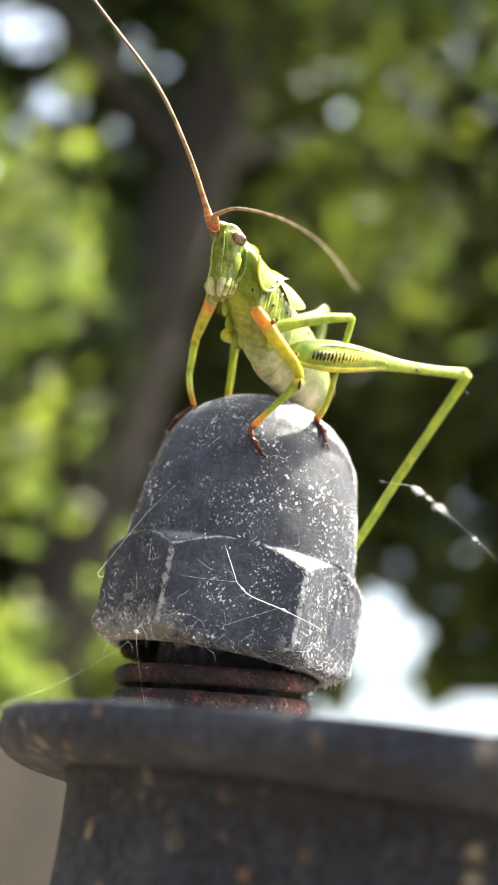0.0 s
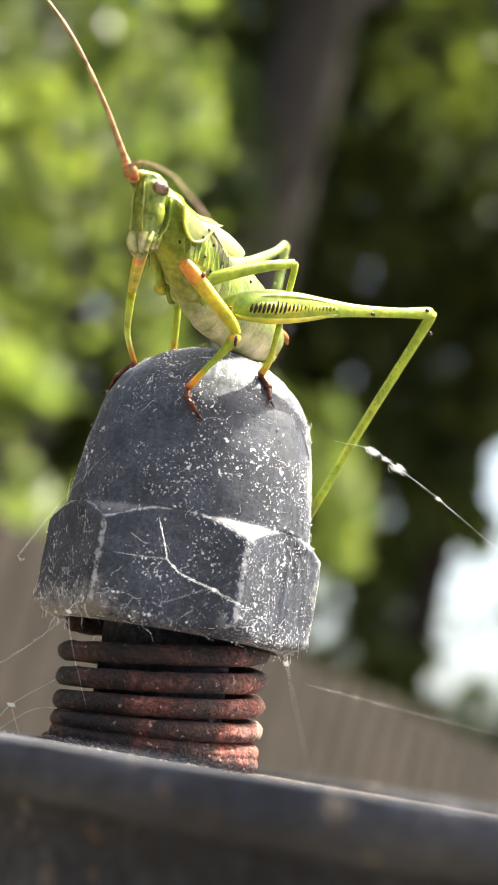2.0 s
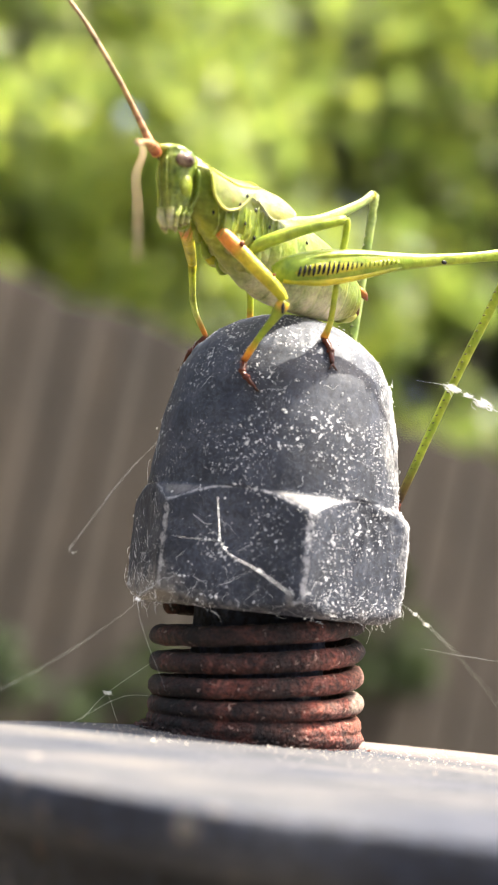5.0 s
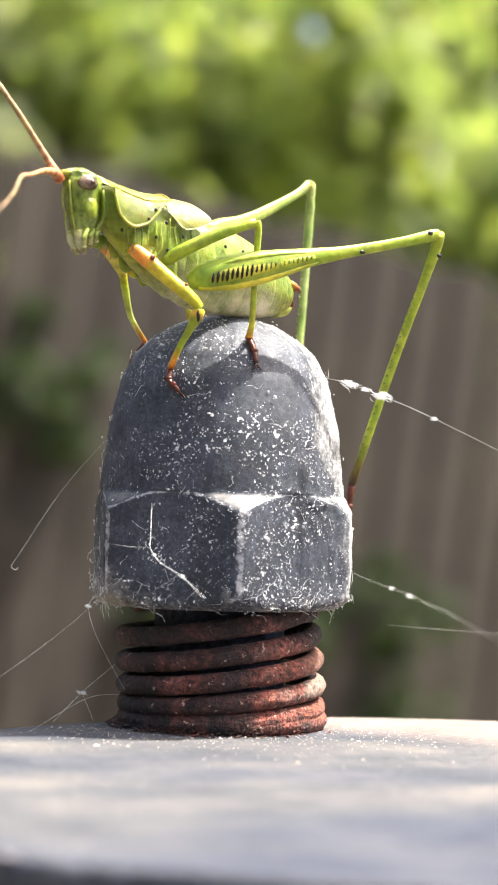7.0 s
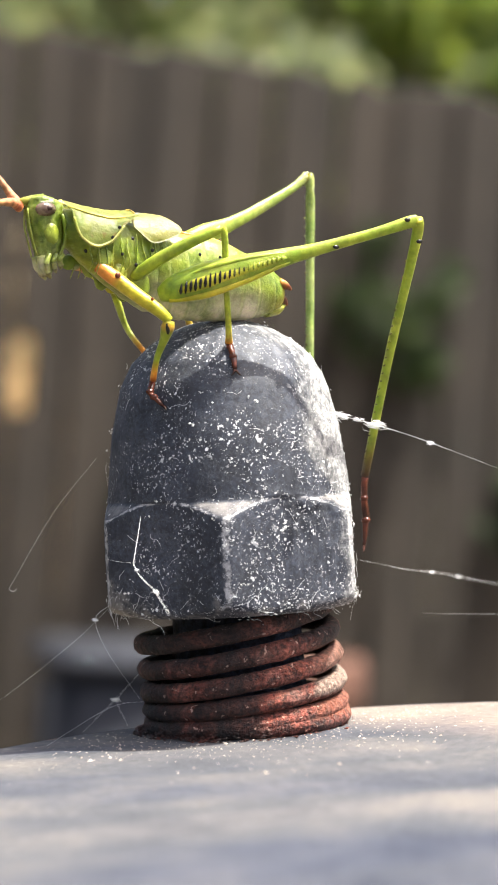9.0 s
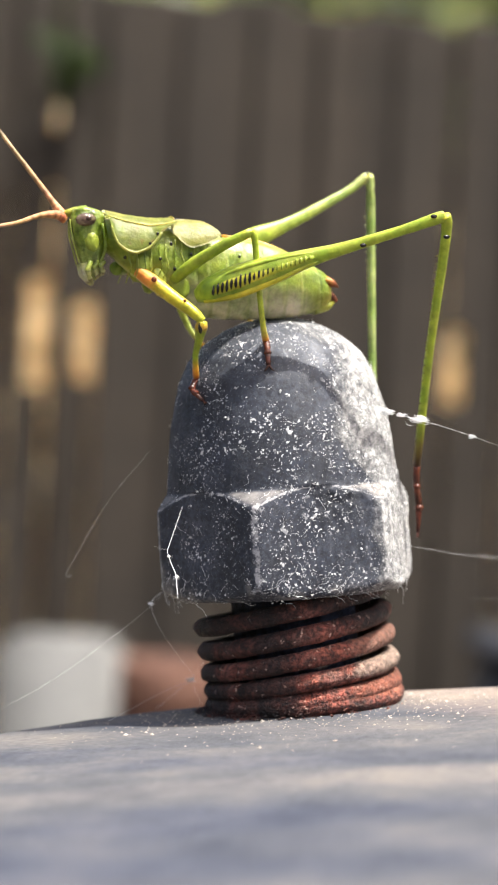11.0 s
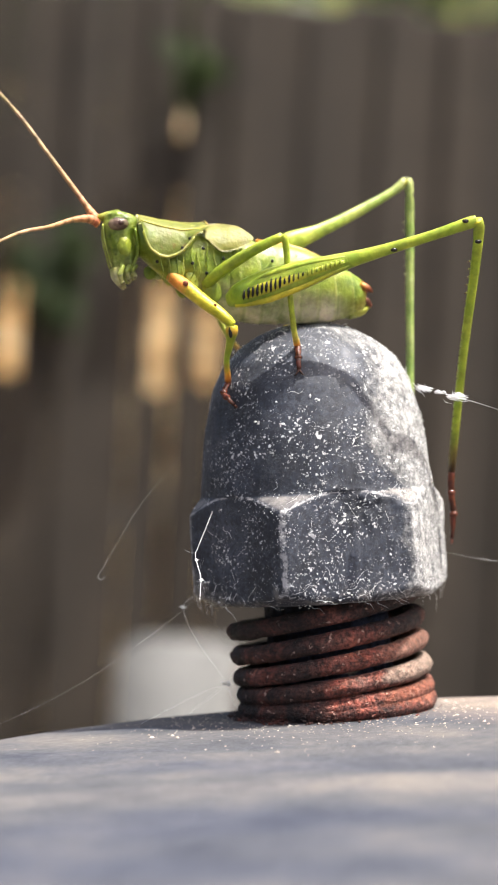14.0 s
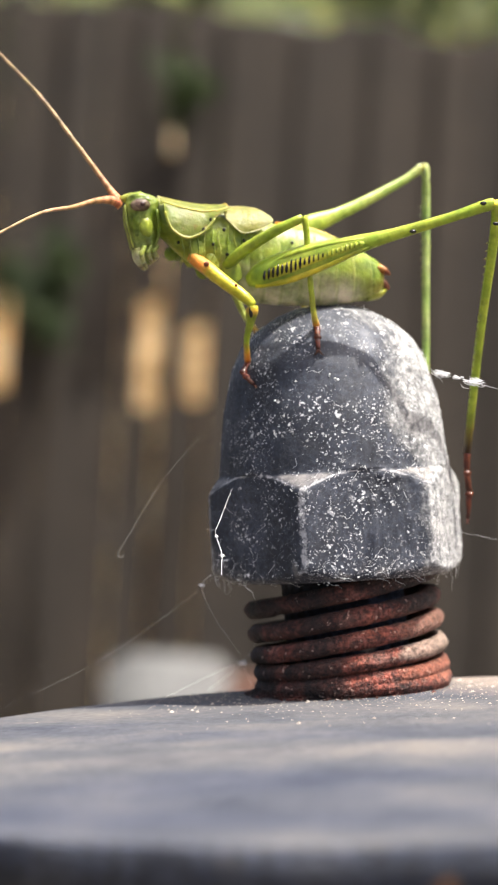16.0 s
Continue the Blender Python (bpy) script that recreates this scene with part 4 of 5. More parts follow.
# ---- katydid ----
HEAD = Vector((-0.916, -0.40, 0)).normalized()
LEFT = Vector((0.40, -0.916, 0)).normalized()
UP = Vector((0, 0, 1))
GREEN, LIME, PALE, YELLOW, ORANGE = (0.25, 0.36, 0.045), (0.36, 0.46, 0.055), (0.41, 0.49, 0.21), (0.62, 0.56, 0.05), (0.78, 0.33, 0.07)
MID = 2.7
RED, BROWN, BLACK, WHITE, CREAM = (0.18, 0.042, 0.02), (0.07, 0.022, 0.013), (0.012, 0.010, 0.008), (0.80, 0.86, 0.98), (0.55, 0.58, 0.16)


def bug(u, s, z):
    """From the insect's own lines (rearwards, to its left, up) to bolt space."""
    return HEAD * -u + LEFT * s + UP * z


def sweep(bm, sections, segs=20, n=4):
    """Body of rounded cross-sections: (u, centre s, top z, bottom z, half width, top rgb, bottom rgb)."""
    layer = bm.verts.layers.float_color.get("pigment") or bm.verts.layers.float_color.new("pigment")
    flat = [(q[0], q[1], q[2], q[3], q[4], *q[5], *q[6]) for q in sections]
    rings = []
    for q in curve_points(flat, n):
        u, s, zt, zb, hw = q[:5]
        ct, cb = q[5:8], q[8:11]
        zc, hh = (zt + zb) / 2, (zt - zb) / 2
        ring = []
        for k in range(segs):
            w = 2 * math.pi * k / segs
            cx, cz = math.cos(w), math.sin(w)
            x = hw * math.copysign(abs(cx) ** 0.85, cx)
            # keeled below, rounded above
            if cz < 0:
                x *= 1 - 0.25 * abs(cz) ** 2
            v = bm.verts.new(bug(u, s + x, zc + hh * cz))
            f = min(max((cz + 0.75) / 0.7, 0), 1)
            v[layer] = (*(cb[i] + (ct[i] - cb[i]) * f for i in range(3)), 1)
            ring.append(v)
        rings.append(ring)
    for a, b in zip(rings, rings[1:]):
        for k in range(segs):
            bm.faces.new((a[k], a[(k + 1) % segs], b[(k + 1) % segs], b[k]))
    bm.faces.new(rings[0][::-1])
    bm.faces.new(rings[-1])


def dots(bm, spots, r=0.13, colour=BLACK):
    for u, s, z in spots:
        blob(bm, bug(u, s, z), (r, r * 0.5, r * 1.1), (HEAD, LEFT, UP), colour, 8, 6)


def leg(k, femur, tibia, tarsus, femur_cols, tibia_cols, name, squash=1.0, spines=0, rng=None):
    """Femur with its tibia and foot as sub-parts."""
    bm = bmesh.new()
    tube(bm, femur, 5, 14, squash, UP, femur_cols)
    f = part(name, bm, M_LEG, k)
    bm = bmesh.new()
    tube(bm, tibia, 5, 10, 1, UP, tibia_cols)
    if spines:
        a, b = Vector(tibia[0][:3]), Vector(tibia[-1][:3])
        d = (b - a).normalized()
        o1 = d.cross(LEFT).normalized()
        for i in range(spines):
            t = 0.14 + 0.8 * i / spines
            for sgn in (1, -1):
                c = a.lerp(b, t + 0.01 * sgn)
                w = (o1 * sgn * 0.95 + LEFT * 0.15 + d * 0.5).normalized()
                tube(bm, [(*(c + w * 0.2), 0.08), (*(c + w * 0.34), 0.05), (*(c + w * 0.46), 0.012)], 1, 5, 1, UP, [(0, tibia_cols[1][1]), (0.45, BROWN), (1, BLACK)])
    part("tibia", bm, M_LEG, f)
    bm = bmesh.new()
    tarsus = [(*q[:3], q[3] * 0.95) for q in tarsus]
    tube(bm, tarsus, 4, 8, 1.2, UP, [(0, (0.13, 0.03, 0.015)), (0.2, (0.05, 0.016, 0.01)), (0.4, (0.12, 0.03, 0.015)), (0.6, (0.045, 0.014, 0.009)), (0.8, (0.1, 0.026, 0.014)), (1, (0.035, 0.012, 0.008))], wobble=0.35)
    tip, prev = Vector(tarsus[-1][:3]), Vector(tarsus[-2][:3])
    d = (tip - prev).normalized()
    o = d.cross(UP).normalized() if d.cross(UP).length > 0.1 else LEFT
    for sgn in (1, -1):
        tube(bm, [(*tip, 0.1), (*(tip + d * 0.35 + o * sgn * 0.22), 0.07), (*(tip + d * 0.5 + o * sgn * 0.38), 0.015)], 3, 6, 1, UP, [(0, BROWN), (1, BLACK)])
    for q in tarsus[1:-1]:
        blob(bm, Vector(q[:3]), (q[3] * 1.6, q[3] * 1.6, q[3] * 1.2), None, (0.085, 0.022, 0.012), 8, 6)
    part("tarsus", bm, M_EYE, f, "red-brown foot")
    return f


def on_dome(p, lift=0.1):
    """Slides a point in or out until it lies on the dome."""
    p = Vector(p)
    d = Vector((p.x - NUT_C.x, p.y - NUT_C.y, 0))
    r = dome_radius(p.z) + lift
    q = NUT_C + d.normalized() * r
    return (q.x, q.y, p.z)


def katydid():
    k = thing("katydid", "bright green katydid nymph standing on the domed nut", "insect", (-1.0, -2.2, 20.9))
    rg = random.Random(5)
    # abdomen
    bm = bmesh.new()
    side = (0.27, 0.38, 0.07)
    sweep(bm, [(-7.6, 2.7, 27.0, 21.6, 1.55, GREEN, WHITE), (-6.0, 2.7, 27.0, 20.95, 1.78, side, WHITE), (-4.0, 2.68, 26.75, 20.75, 1.85, side, WHITE), (-1.5, 2.64, 26.25, 20.65, 1.8, side, WHITE), (0.6, 2.6, 25.4, 20.75, 1.62, side, WHITE), (1.9, 2.55, 24.65, 20.95, 1.4, side, PALE), (2.9, 2.5, 24.05, 21.25, 1.12, side, CREAM), (3.4, 2.5, 23.55, 21.7, 0.75, CREAM, CREAM)], 40, 16)
    # segment folds: each ring overlaps the next, with a pale rear border
    folds = bm.verts.layers.float_color.get("pigment")
    for v in bm.verts:
        p = v.co
        u = -(p.dot(HEAD))
        cen = bug(u, 2.65, 23.7)
        w = p - cen
        ph = ((u + 7.6) / 1.42 + 0.05 * (w.z / 3.0)) % 1.0
        if u < 3.0:
            v.co = cen + w * (1 + 0.022 * ph - 0.012 + 0.006 * noise.noise(p * 1.6))
            q = v[folds]
            if ph < 0.1:
                v[folds] = (q[0] * 0.7, q[1] * 0.76, q[2] * 0.6, 1)
            elif ph > 0.86:
                v[folds] = tuple(0.6 * q[i] + 0.4 * (0.5, 0.58, 0.3)[i] for i in range(3)) + (1,)
    abdomen = part("abdomen", bm, M_BUG, k, "pale-bellied ringed abdomen")
    bm = bmesh.new()
    for s in (1.85, 3.2):
        tube(bm, [(*bug(3.0, s, 23.3), 0.34), (*bug(3.45, s + (s - 2.5) * 0.25, 23.05), 0.28), (*bug(3.9, s + (s - 2.5) * 0.2, 22.75), 0.07)], 4, 8, 1, UP, [(0, ORANGE), (0.6, RED), (1, BROWN)])
    tube(bm, [(*bug(3.0, 2.5, 22.3), 0.45), (*bug(3.55, 2.5, 22.1), 0.38), (*bug(3.95, 2.5, 21.75), 0.12)], 4, 10, 1.2, UP, [(0, RED), (0.5, BROWN), (1, RED)])
    part("tail_prongs", bm, M_LEG, abdomen, "orange-brown tail prongs")
    bm = bmesh.new()
    tube(bm, [(*bug(2.1, 2.5, 21.3), 0.45), (*bug(3.1, 2.5, 21.45), 0.38), (*bug(3.8, 2.5, 21.8), 0.1)], 4, 10, 1.4, UP, [(0, PALE), (0.5, CREAM), (1, LIME)])
    part("tail_plate", bm, M_BUG, abdomen)
    bm = bmesh.new()
    dots(bm, [(-3.9, 4.5, 25.2), (-2.3, 4.42, 25.0), (-5.6, 4.46, 25.6)], 0.12)
    for u in (-5.2, -3.2):
        tube(bm, [(*bug(u, 3.6, 21.65), 0.05), (*bug(u + 0.5, 3.58, 21.5), 0.1), (*bug(u + 1.0, 3.5, 21.45), 0.04)], 3, 6, 1, UP, [(0, BLACK), (1, BLACK)])
    part("spots", bm, M_EYE, abdomen, "black spots")
    bm = bmesh.new()
    tube(bm, [(*bug(-4.6, 2.65, 26.85), 0.22), (*bug(-1.4, 2.6, 26.15), 0.24), (*bug(1.6, 2.55, 24.75), 0.16)], 5, 8, 1.5, UP, [(0, ORANGE), (0.5, (0.60, 0.42, 0.16)), (1, LIME)])
    part("back_stripe", bm, M_BUG, abdomen, "orange-brown stripe along the back")

    # thorax
    bm = bmesh.new()
    sweep(bm, [(-13.5, MID, 28.4, 26.2, 0.95, GREEN, GREEN), (-12.7, MID, 28.5, 25.4, 1.3, GREEN, LIME), (-11.2, MID, 28.2, 24.0, 1.6, GREEN, LIME), (-9.4, MID, 27.8, 22.6, 1.72, GREEN, PALE), (-7.6, MID, 27.4, 21.5, 1.7, GREEN, WHITE), (-6.6, MID, 27.1, 21.4, 1.55, GREEN, WHITE)], 36, 8)
    for v in bm.verts:
        v.co += (v.co - bug(-(v.co.dot(HEAD)), MID, 25.2)).normalized() * (0.07 * noise.noise(v.co * 1.9) + 0.035 * noise.noise(v.co * 5.0))
    thorax = part("thorax", bm, M_BUG, k)
    bm = bmesh.new()
    dots(bm, [(-9.9, 4.5, 27.05), (-10.5, 4.58, 26.35), (-8.95, 4.45, 26.3), (-9.81, 4.5, 25.25), (-12.3, 4.02, 25.5), (-7.5, 4.42, 25.5), (-11.0, 4.3, 24.4), (-8.8, 4.45, 24.5), (-6.9, 4.4, 24.9)], 0.13)
    part("spots", bm, M_EYE, thorax, "black spots")
    # side plates of the thorax
    for u, z, r in ((-9.3, 25.1, 0.8), (-7.5, 24.6, 0.85), (-10.9, 24.9, 0.65), (-8.4, 23.3, 0.75), (-10.0, 23.9, 0.6)):
        for s in (1, -1):
            bm = bmesh.new()
            for v in blob(bm, bug(u, MID + s * 1.36, z), (r, 0.34, r * 1.45), (HEAD, LEFT, UP), (0.33, 0.45, 0.10), 20, 14):
                v.co += (v.co - bug(u, MID + s * 1.2, z)).normalized() * 0.09 * noise.noise(v.co * 2.6)
            part("side_plate", bm, M_BUG, thorax)
    # leg bases and pale lobes under the breast
    for u, z, r in ((-10.9, 24.95, 0.72), (-9.7, 23.9, 0.78), (-8.5, 22.95, 0.8)):
        for s in (0.6, -0.6):
            bm = bmesh.new()
            for v in blob(bm, bug(u, MID + s, z), (r * 0.95, 0.75, r * 0.85), (HEAD, LEFT, UP), (0.44, 0.50, 0.27), 16, 12):
                v.co += (v.co - bug(u, MID + s, z)).normalized() * 0.08 * noise.noise(v.co * 2.8)
            part("breast_lobe", bm, M_BUG, thorax, "whitish green lobe under the breast")
    # pleats between the leg bases
    for i in range(11):
        u = -12.0 + 0.55 * i + rg.uniform(-0.1, 0.1)
        for s in (1, -1):
            bm = bmesh.new()
            w = 1.5 + 0.24 * math.sin(math.pi * i / 10)
            tube(bm, [(*bug(u, MID + s * (w - 0.06), 26.5 + rg.uniform(-0.2, 0.2)), 0.03), (*bug(u - 0.12, MID + s * (w + 0.07), 25.6), 0.05), (*bug(u + rg.uniform(-0.25, 0.1), MID + s * (w + 0.04), 24.7), 0.045), (*bug(u - 0.35, MID + s * (w - 0.08), 23.9), 0.03)], 4, 6, 1, UP, [(0, GREEN), (0.4, (0.40, 0.50, 0.16)), (1, GREEN)] if i % 2 else [(0, GREEN), (0.5, (0.14, 0.24, 0.05)), (1, GREEN)])
            part("pleat", bm, M_BUG, thorax)

    # pronotum: a flat back with a keel on each side, from which a rounded lobe hangs down
    def edge_z(u):
        return float(np.interp(u, (-13.35, -13.22, -13.1, -12.85, -12.25, -11.46, -10.63, -9.96, -9.6, -9.1, -8.4), (28.1, 27.4, 27.0, 26.45, 25.9, 25.73, 26.06, 26.67, 27.16, 27.5, 27.85)))

    def keel_z(u):
        return float(np.interp(u, (-13.4, -11.8, -10.2, -9.1, -8.4), (28.6, 28.05, 27.7, 27.8, 27.95)))

    def top_z(u):
        return float(np.interp(u, (-13.4, -11.5, -10.2, -8.4), (29.12, 28.75, 28.55, 28.32)))

    def keel_s(u):
        return float(np.interp(u, (-13.4, -11.5, -8.4), (0.92, 1.12, 1.3)))

    bm = bmesh.new()
    layer = bm.verts.layers.float_color.new("pigment")
    grid = []
    for i in range(41):
        u = -13.35 + 4.95 * i / 40
        ks, kz, tz, ez = keel_s(u), keel_z(u), top_z(u), min(edge_z(u), keel_z(u) - 0.08)
        row = []
        for j in range(37):
            a = -1 + 2 * j / 36
            b = abs(a)
            far_z = tz - 0.06
            if b < 0.4:
                t = (a + 0.4) / 0.8
                x, z = -0.95 + (ks + 0.95) * t, far_z + (kz - far_z) * t + 0.3 * math.sin(math.pi * t)
                c = (0.33, 0.38, 0.09) if abs(t - 0.5) > 0.06 else (0.45, 0.47, 0.15)
            else:
                q = (b - 0.4) / 0.6
                if a > 0:
                    x, z = ks + (1.86 - ks) * math.sin(q * math.pi / 2) ** 0.8, kz - (kz - ez) * q
                else:
                    x, z = -0.95 - 0.75 * math.sin(q * math.pi / 2) ** 0.8, far_z - (kz - ez) * q * 0.95
                c = (0.24, 0.32, 0.06)
            f = noise.noise(Vector((u * 1.5, a * 4, 2)))
            c = tuple(q * (1 + 0.25 * f) for q in c)
            if noise.noise(Vector((u * 2.3, a * 5, 7))) > 0.42 and b > 0.45:
                c = (0.30, 0.26, 0.06)
            v = bm.verts.new(bug(u, MID + x, z + 0.05 * noise.noise(Vector((u * 3, a * 6, 1)))))
            v[layer] = (*c, 1)
            row.append(v)
        grid.append(row)
    for a, b in zip(grid, grid[1:]):
        for j in range(36):
            bm.faces.new((a[j], b[j], b[j + 1], a[j + 1]))
    bmesh.ops.solidify(bm, geom=bm.faces[:], thickness=0.1)
    pron = part("pronotum", bm, M_PAD, k, "saddle-shaped shield with pale rim")
    lobe_us = (-13.28, -13.2, -13.08, -12.85, -12.5, -12.1, -11.6, -11.1, -10.6, -10.2, -9.9, -9.62)
    keel_us = (-13.3, -12.5, -11.7, -11.0, -10.3, -9.7, -9.1, -8.45)
    for rim, keel in (([(1.9, edge_z(u)) for u in lobe_us], [(keel_s(u) + 0.02, keel_z(u) + 0.02) for u in keel_us]), ([(-1.74, top_z(u) - 0.06 - 0.95 * (keel_z(u) - edge_z(u))) for u in lobe_us], [(-0.97, top_z(u) - 0.03) for u in keel_us])):
        bm = bmesh.new()
        tube(bm, [(*bug(u, MID + x, z), 0.1) for u, (x, z) in zip(lobe_us, rim)], 3, 8, 1, UP, [(0, (0.56, 0.62, 0.30)), (1, (0.56, 0.62, 0.30))])
        part("rim", bm, M_PAD, pron, "raised pale rim")
        bm = bmesh.new()
        tube(bm, [(*bug(u, MID + x, z), 0.07) for u, (x, z) in zip(keel_us, keel)], 3, 8, 1, UP, [(0, CREAM), (0.5, (0.62, 0.55, 0.2)), (1, (0.58, 0.5, 0.22))])
        part("keel", bm, M_PAD, pron, "yellowish keel")
    bm = bmesh.new()
    rear = -8.42
    tube(bm, [(*bug(rear, MID - 0.95 + (keel_s(rear) + 0.95) * t, top_z(rear) - 0.06 + (keel_z(rear) - top_z(rear) + 0.06) * t + 0.3 * math.sin(math.pi * t) + 0.03), 0.06) for t in (0, 0.2, 0.4, 0.6, 0.8, 1)], 3, 8, 1, UP, [(0, (0.5, 0.38, 0.16)), (1, (0.5, 0.38, 0.16))])
    part("rear_border", bm, M_PAD, pron, "thin brownish rear border")

    # wing pads: thin oval plates lying on the sides
    for sgn in (1, -1):
        bm = bmesh.new()
        layer = bm.verts.layers.float_color.new("pigment")
        grid = []
        for i in range(25):
            t = i / 24
            u = -8.75 + 3.55 * t
            zt = float(np.interp(u, (-8.8, -8.4, -7.4, -6.3, -5.7, -5.35, -5.2), (28.05, 28.2, 28.2, 28.0, 27.6, 27.2, 26.95)))
            zb = float(np.interp(u, (-8.8, -8.3, -7.9, -7.5, -7.0, -6.3, -5.6, -5.35, -5.2), (27.2, 26.6, 26.15, 25.95, 26.0, 26.2, 26.5, 26.7, 26.9)))
            row = []
            for j in range(15):
                a = j / 14
                z = zt + (zb - zt) * a
                h = min(max((28.25 - z) / 2.3, 0), 1)
                x = 0.3 + 1.66 * math.sin(h * math.pi / 2) ** 0.75 + 0.1 * t
                if sgn < 0:
                    x, z = x * 0.82, z + 0.12 + 0.25 * h
                v = bm.verts.new(bug(u, MID + sgn * x, z + 0.03 * noise.noise(Vector((u * 2, z * 2, 4)))))
                rim = j in (0, 14) or i >= 23
                vein = abs(((a * 4 + t * 0.8) % 1.0) - 0.5) < 0.1
                c = (0.48, 0.50, 0.2) if rim else ((0.40, 0.43, 0.13) if vein else (0.34, 0.38, 0.09))
                v[layer] = (*c, 1)
                row.append(v)
            grid.append(row)
        for a, b in zip(grid, grid[1:]):
            for j in range(14):
                bm.faces.new((a[j], b[j], b[j + 1], a[j + 1]))
        bmesh.ops.solidify(bm, geom=bm.faces[:], thickness=0.12)
        part("wing_pad", bm, M_PAD, k, "short pale green wing pad")

    # head: a narrow wedge with its face slanting down
    bm = bmesh.new()
    layer = bm.verts.layers.float_color.new("pigment")
    secs = [(29.38, -15.2, -14.5, 0.42), (29.15, -15.6, -13.9, 0.72), (28.8, -15.8, -13.4, 0.92), (28.3, -15.9, -13.3, 1.02), (27.3, -15.8, -13.5, 1.0), (26.3, -15.6, -13.5, 0.96), (25.6, -15.42, -13.65, 0.84), (25.0, -15.25, -13.95, 0.68), (24.5, -15.05, -14.2, 0.52), (24.1, -14.85, -14.4, 0.3)]
    rings = []
    for z, uf, ub, hw in curve_points(secs, 8):
        ring = []
        for j in range(48):
            w = 2 * math.pi * j / 48
            uu = (uf + ub) / 2 + (ub - uf) / 2 * math.cos(w)
            ss = hw * math.copysign(abs(math.sin(w)) ** 0.8, math.sin(w))
            out = Vector((math.cos(w) * (ub - uf) / 2, math.sin(w) * hw, 0)).normalized()
            # furrows down the face, dimples lower down
            d = 0.10 * noise.noise(Vector((uu * 3.2, ss * 3.2, z * 0.9))) + 0.06 * noise.noise(Vector((uu * 5, ss * 5, z * 4)))
            v = bm.verts.new(bug(uu + out.x * d, MID + ss + out.y * d, z))
            f = min(max((26.6 - z) / 1.4, 0), 1)
            base = (0.20, 0.30, 0.045)
            c = tuple(base[i] * (1 - f) + (0.32, 0.41, 0.19)[i] * f for i in range(3))
            g = noise.noise(Vector((uu * 2.6, ss * 2.6, z * 1.3 + 9)))
            if g > 0.12:
                c = tuple(0.5 * q + 0.5 * r for q, r in zip(c, (0.38, 0.47, 0.18)))
            elif g < -0.3:
                c = tuple(q * 0.65 for q in c)
            v[layer] = (*c, 1)
            ring.append(v)
        rings.append(ring)
    for a, b in zip(rings, rings[1:]):
        for j in range(48):
            bm.faces.new((a[j], a[(j + 1) % 48], b[(j + 1) % 48], b[j]))
    bm.faces.new(rings[0][::-1])
    bm.faces.new(rings[-1])
    head = part("head", bm, M_BUG, k)
    bm = bmesh.new()
    tube(bm, [(*bug(-14.6, MID - 0.2, 29.0), 0.55), (*bug(-15.6, MID - 0.25, 29.0), 0.4), (*bug(-16.2, MID - 0.3, 29.05), 0.16)], 4, 10, 1, UP, [(0, GREEN), (1, CREAM)])
    part("brow", bm, M_BUG, head)
    for sgn in (1, -1):
        bm = bmesh.new()
        for v in blob(bm, bug(-14.9, MID + sgn * 0.96, 28.55 - 0.2 * sgn), (0.74, 0.44, 0.48), (HEAD, LEFT, UP), (0.11, 0.062, 0.05), 24, 16):
            if noise.noise(v.co * 2.2) > 0.15:
                v[bm.verts.layers.float_color["pigment"]] = (0.19, 0.13, 0.09, 1)
        blob(bm, bug(-14.8, MID + sgn * 1.3, 28.58 - 0.2 * sgn), (0.26, 0.15, 0.2), (HEAD, LEFT, UP), (0.05, 0.022, 0.02), 12, 8)
        part("eye", bm, M_EYE, head, "domed grey-brown eye")
        # cheek
        bm = bmesh.new()
        for v in blob(bm, bug(-14.55, MID + sgn * 0.82, 26.75), (0.55, 0.34, 0.8), (HEAD, LEFT, UP), (0.44, 0.52, 0.12), 18, 14):
            v.co += (v.co - bug(-14.55, MID + sgn * 0.7, 26.75)).normalized() * 0.07 * noise.noise(v.co * 3)
        part("cheek", bm, M_BUG, head, "yellow-green cheek")
        bm = bmesh.new()
        tube(bm, [(*bug(-13.75, MID + sgn * 1.0, 28.0), 0.12), (*bug(-13.62, MID + sgn * 1.08, 27.0), 0.13), (*bug(-13.7, MID + sgn * 1.0, 26.0), 0.12), (*bug(-14.0, MID + sgn * 0.85, 25.3), 0.08)], 4, 8, 1, UP, [(0, GREEN), (0.5, (0.2, 0.3, 0.05)), (1, PALE)])
        part("cheek_fold", bm, M_BUG, head)
        # jointed feelers of the mouth
        for q, l in ((0.0, 1.0), (0.5, 0.75), (0.95, 0.6)):
            bm = bmesh.new()
            tube(bm, [(*bug(-14.7 + q, MID + sgn * 0.72, 25.35), 0.20), (*bug(-14.95 + q, MID + sgn * 0.85, 25.35 - 0.5 * l), 0.17), (*bug(-14.98 + q, MID + sgn * 0.82, 25.35 - 0.62 * l), 0.20), (*bug(-14.85 + q, MID + sgn * 0.62, 25.35 - 1.1 * l), 0.17), (*bug(-14.8 + q, MID + sgn * 0.58, 25.35 - 1.22 * l), 0.20), (*bug(-14.55 + q * 0.8, MID + sgn * 0.4, 25.35 - 1.6 * l), 0.08)], 4, 8, 1, UP, [(0, GREEN), (0.35, PALE), (0.4, (0.2, 0.22, 0.17)), (0.45, (0.5, 0.56, 0.4)), (0.75, (0.5, 0.56, 0.4)), (0.8, (0.2, 0.18, 0.17)), (1, (0.46, 0.48, 0.36))])
            part("palp", bm, M_BUG, head, "whitish mouth feeler")
        bm = bmesh.new()
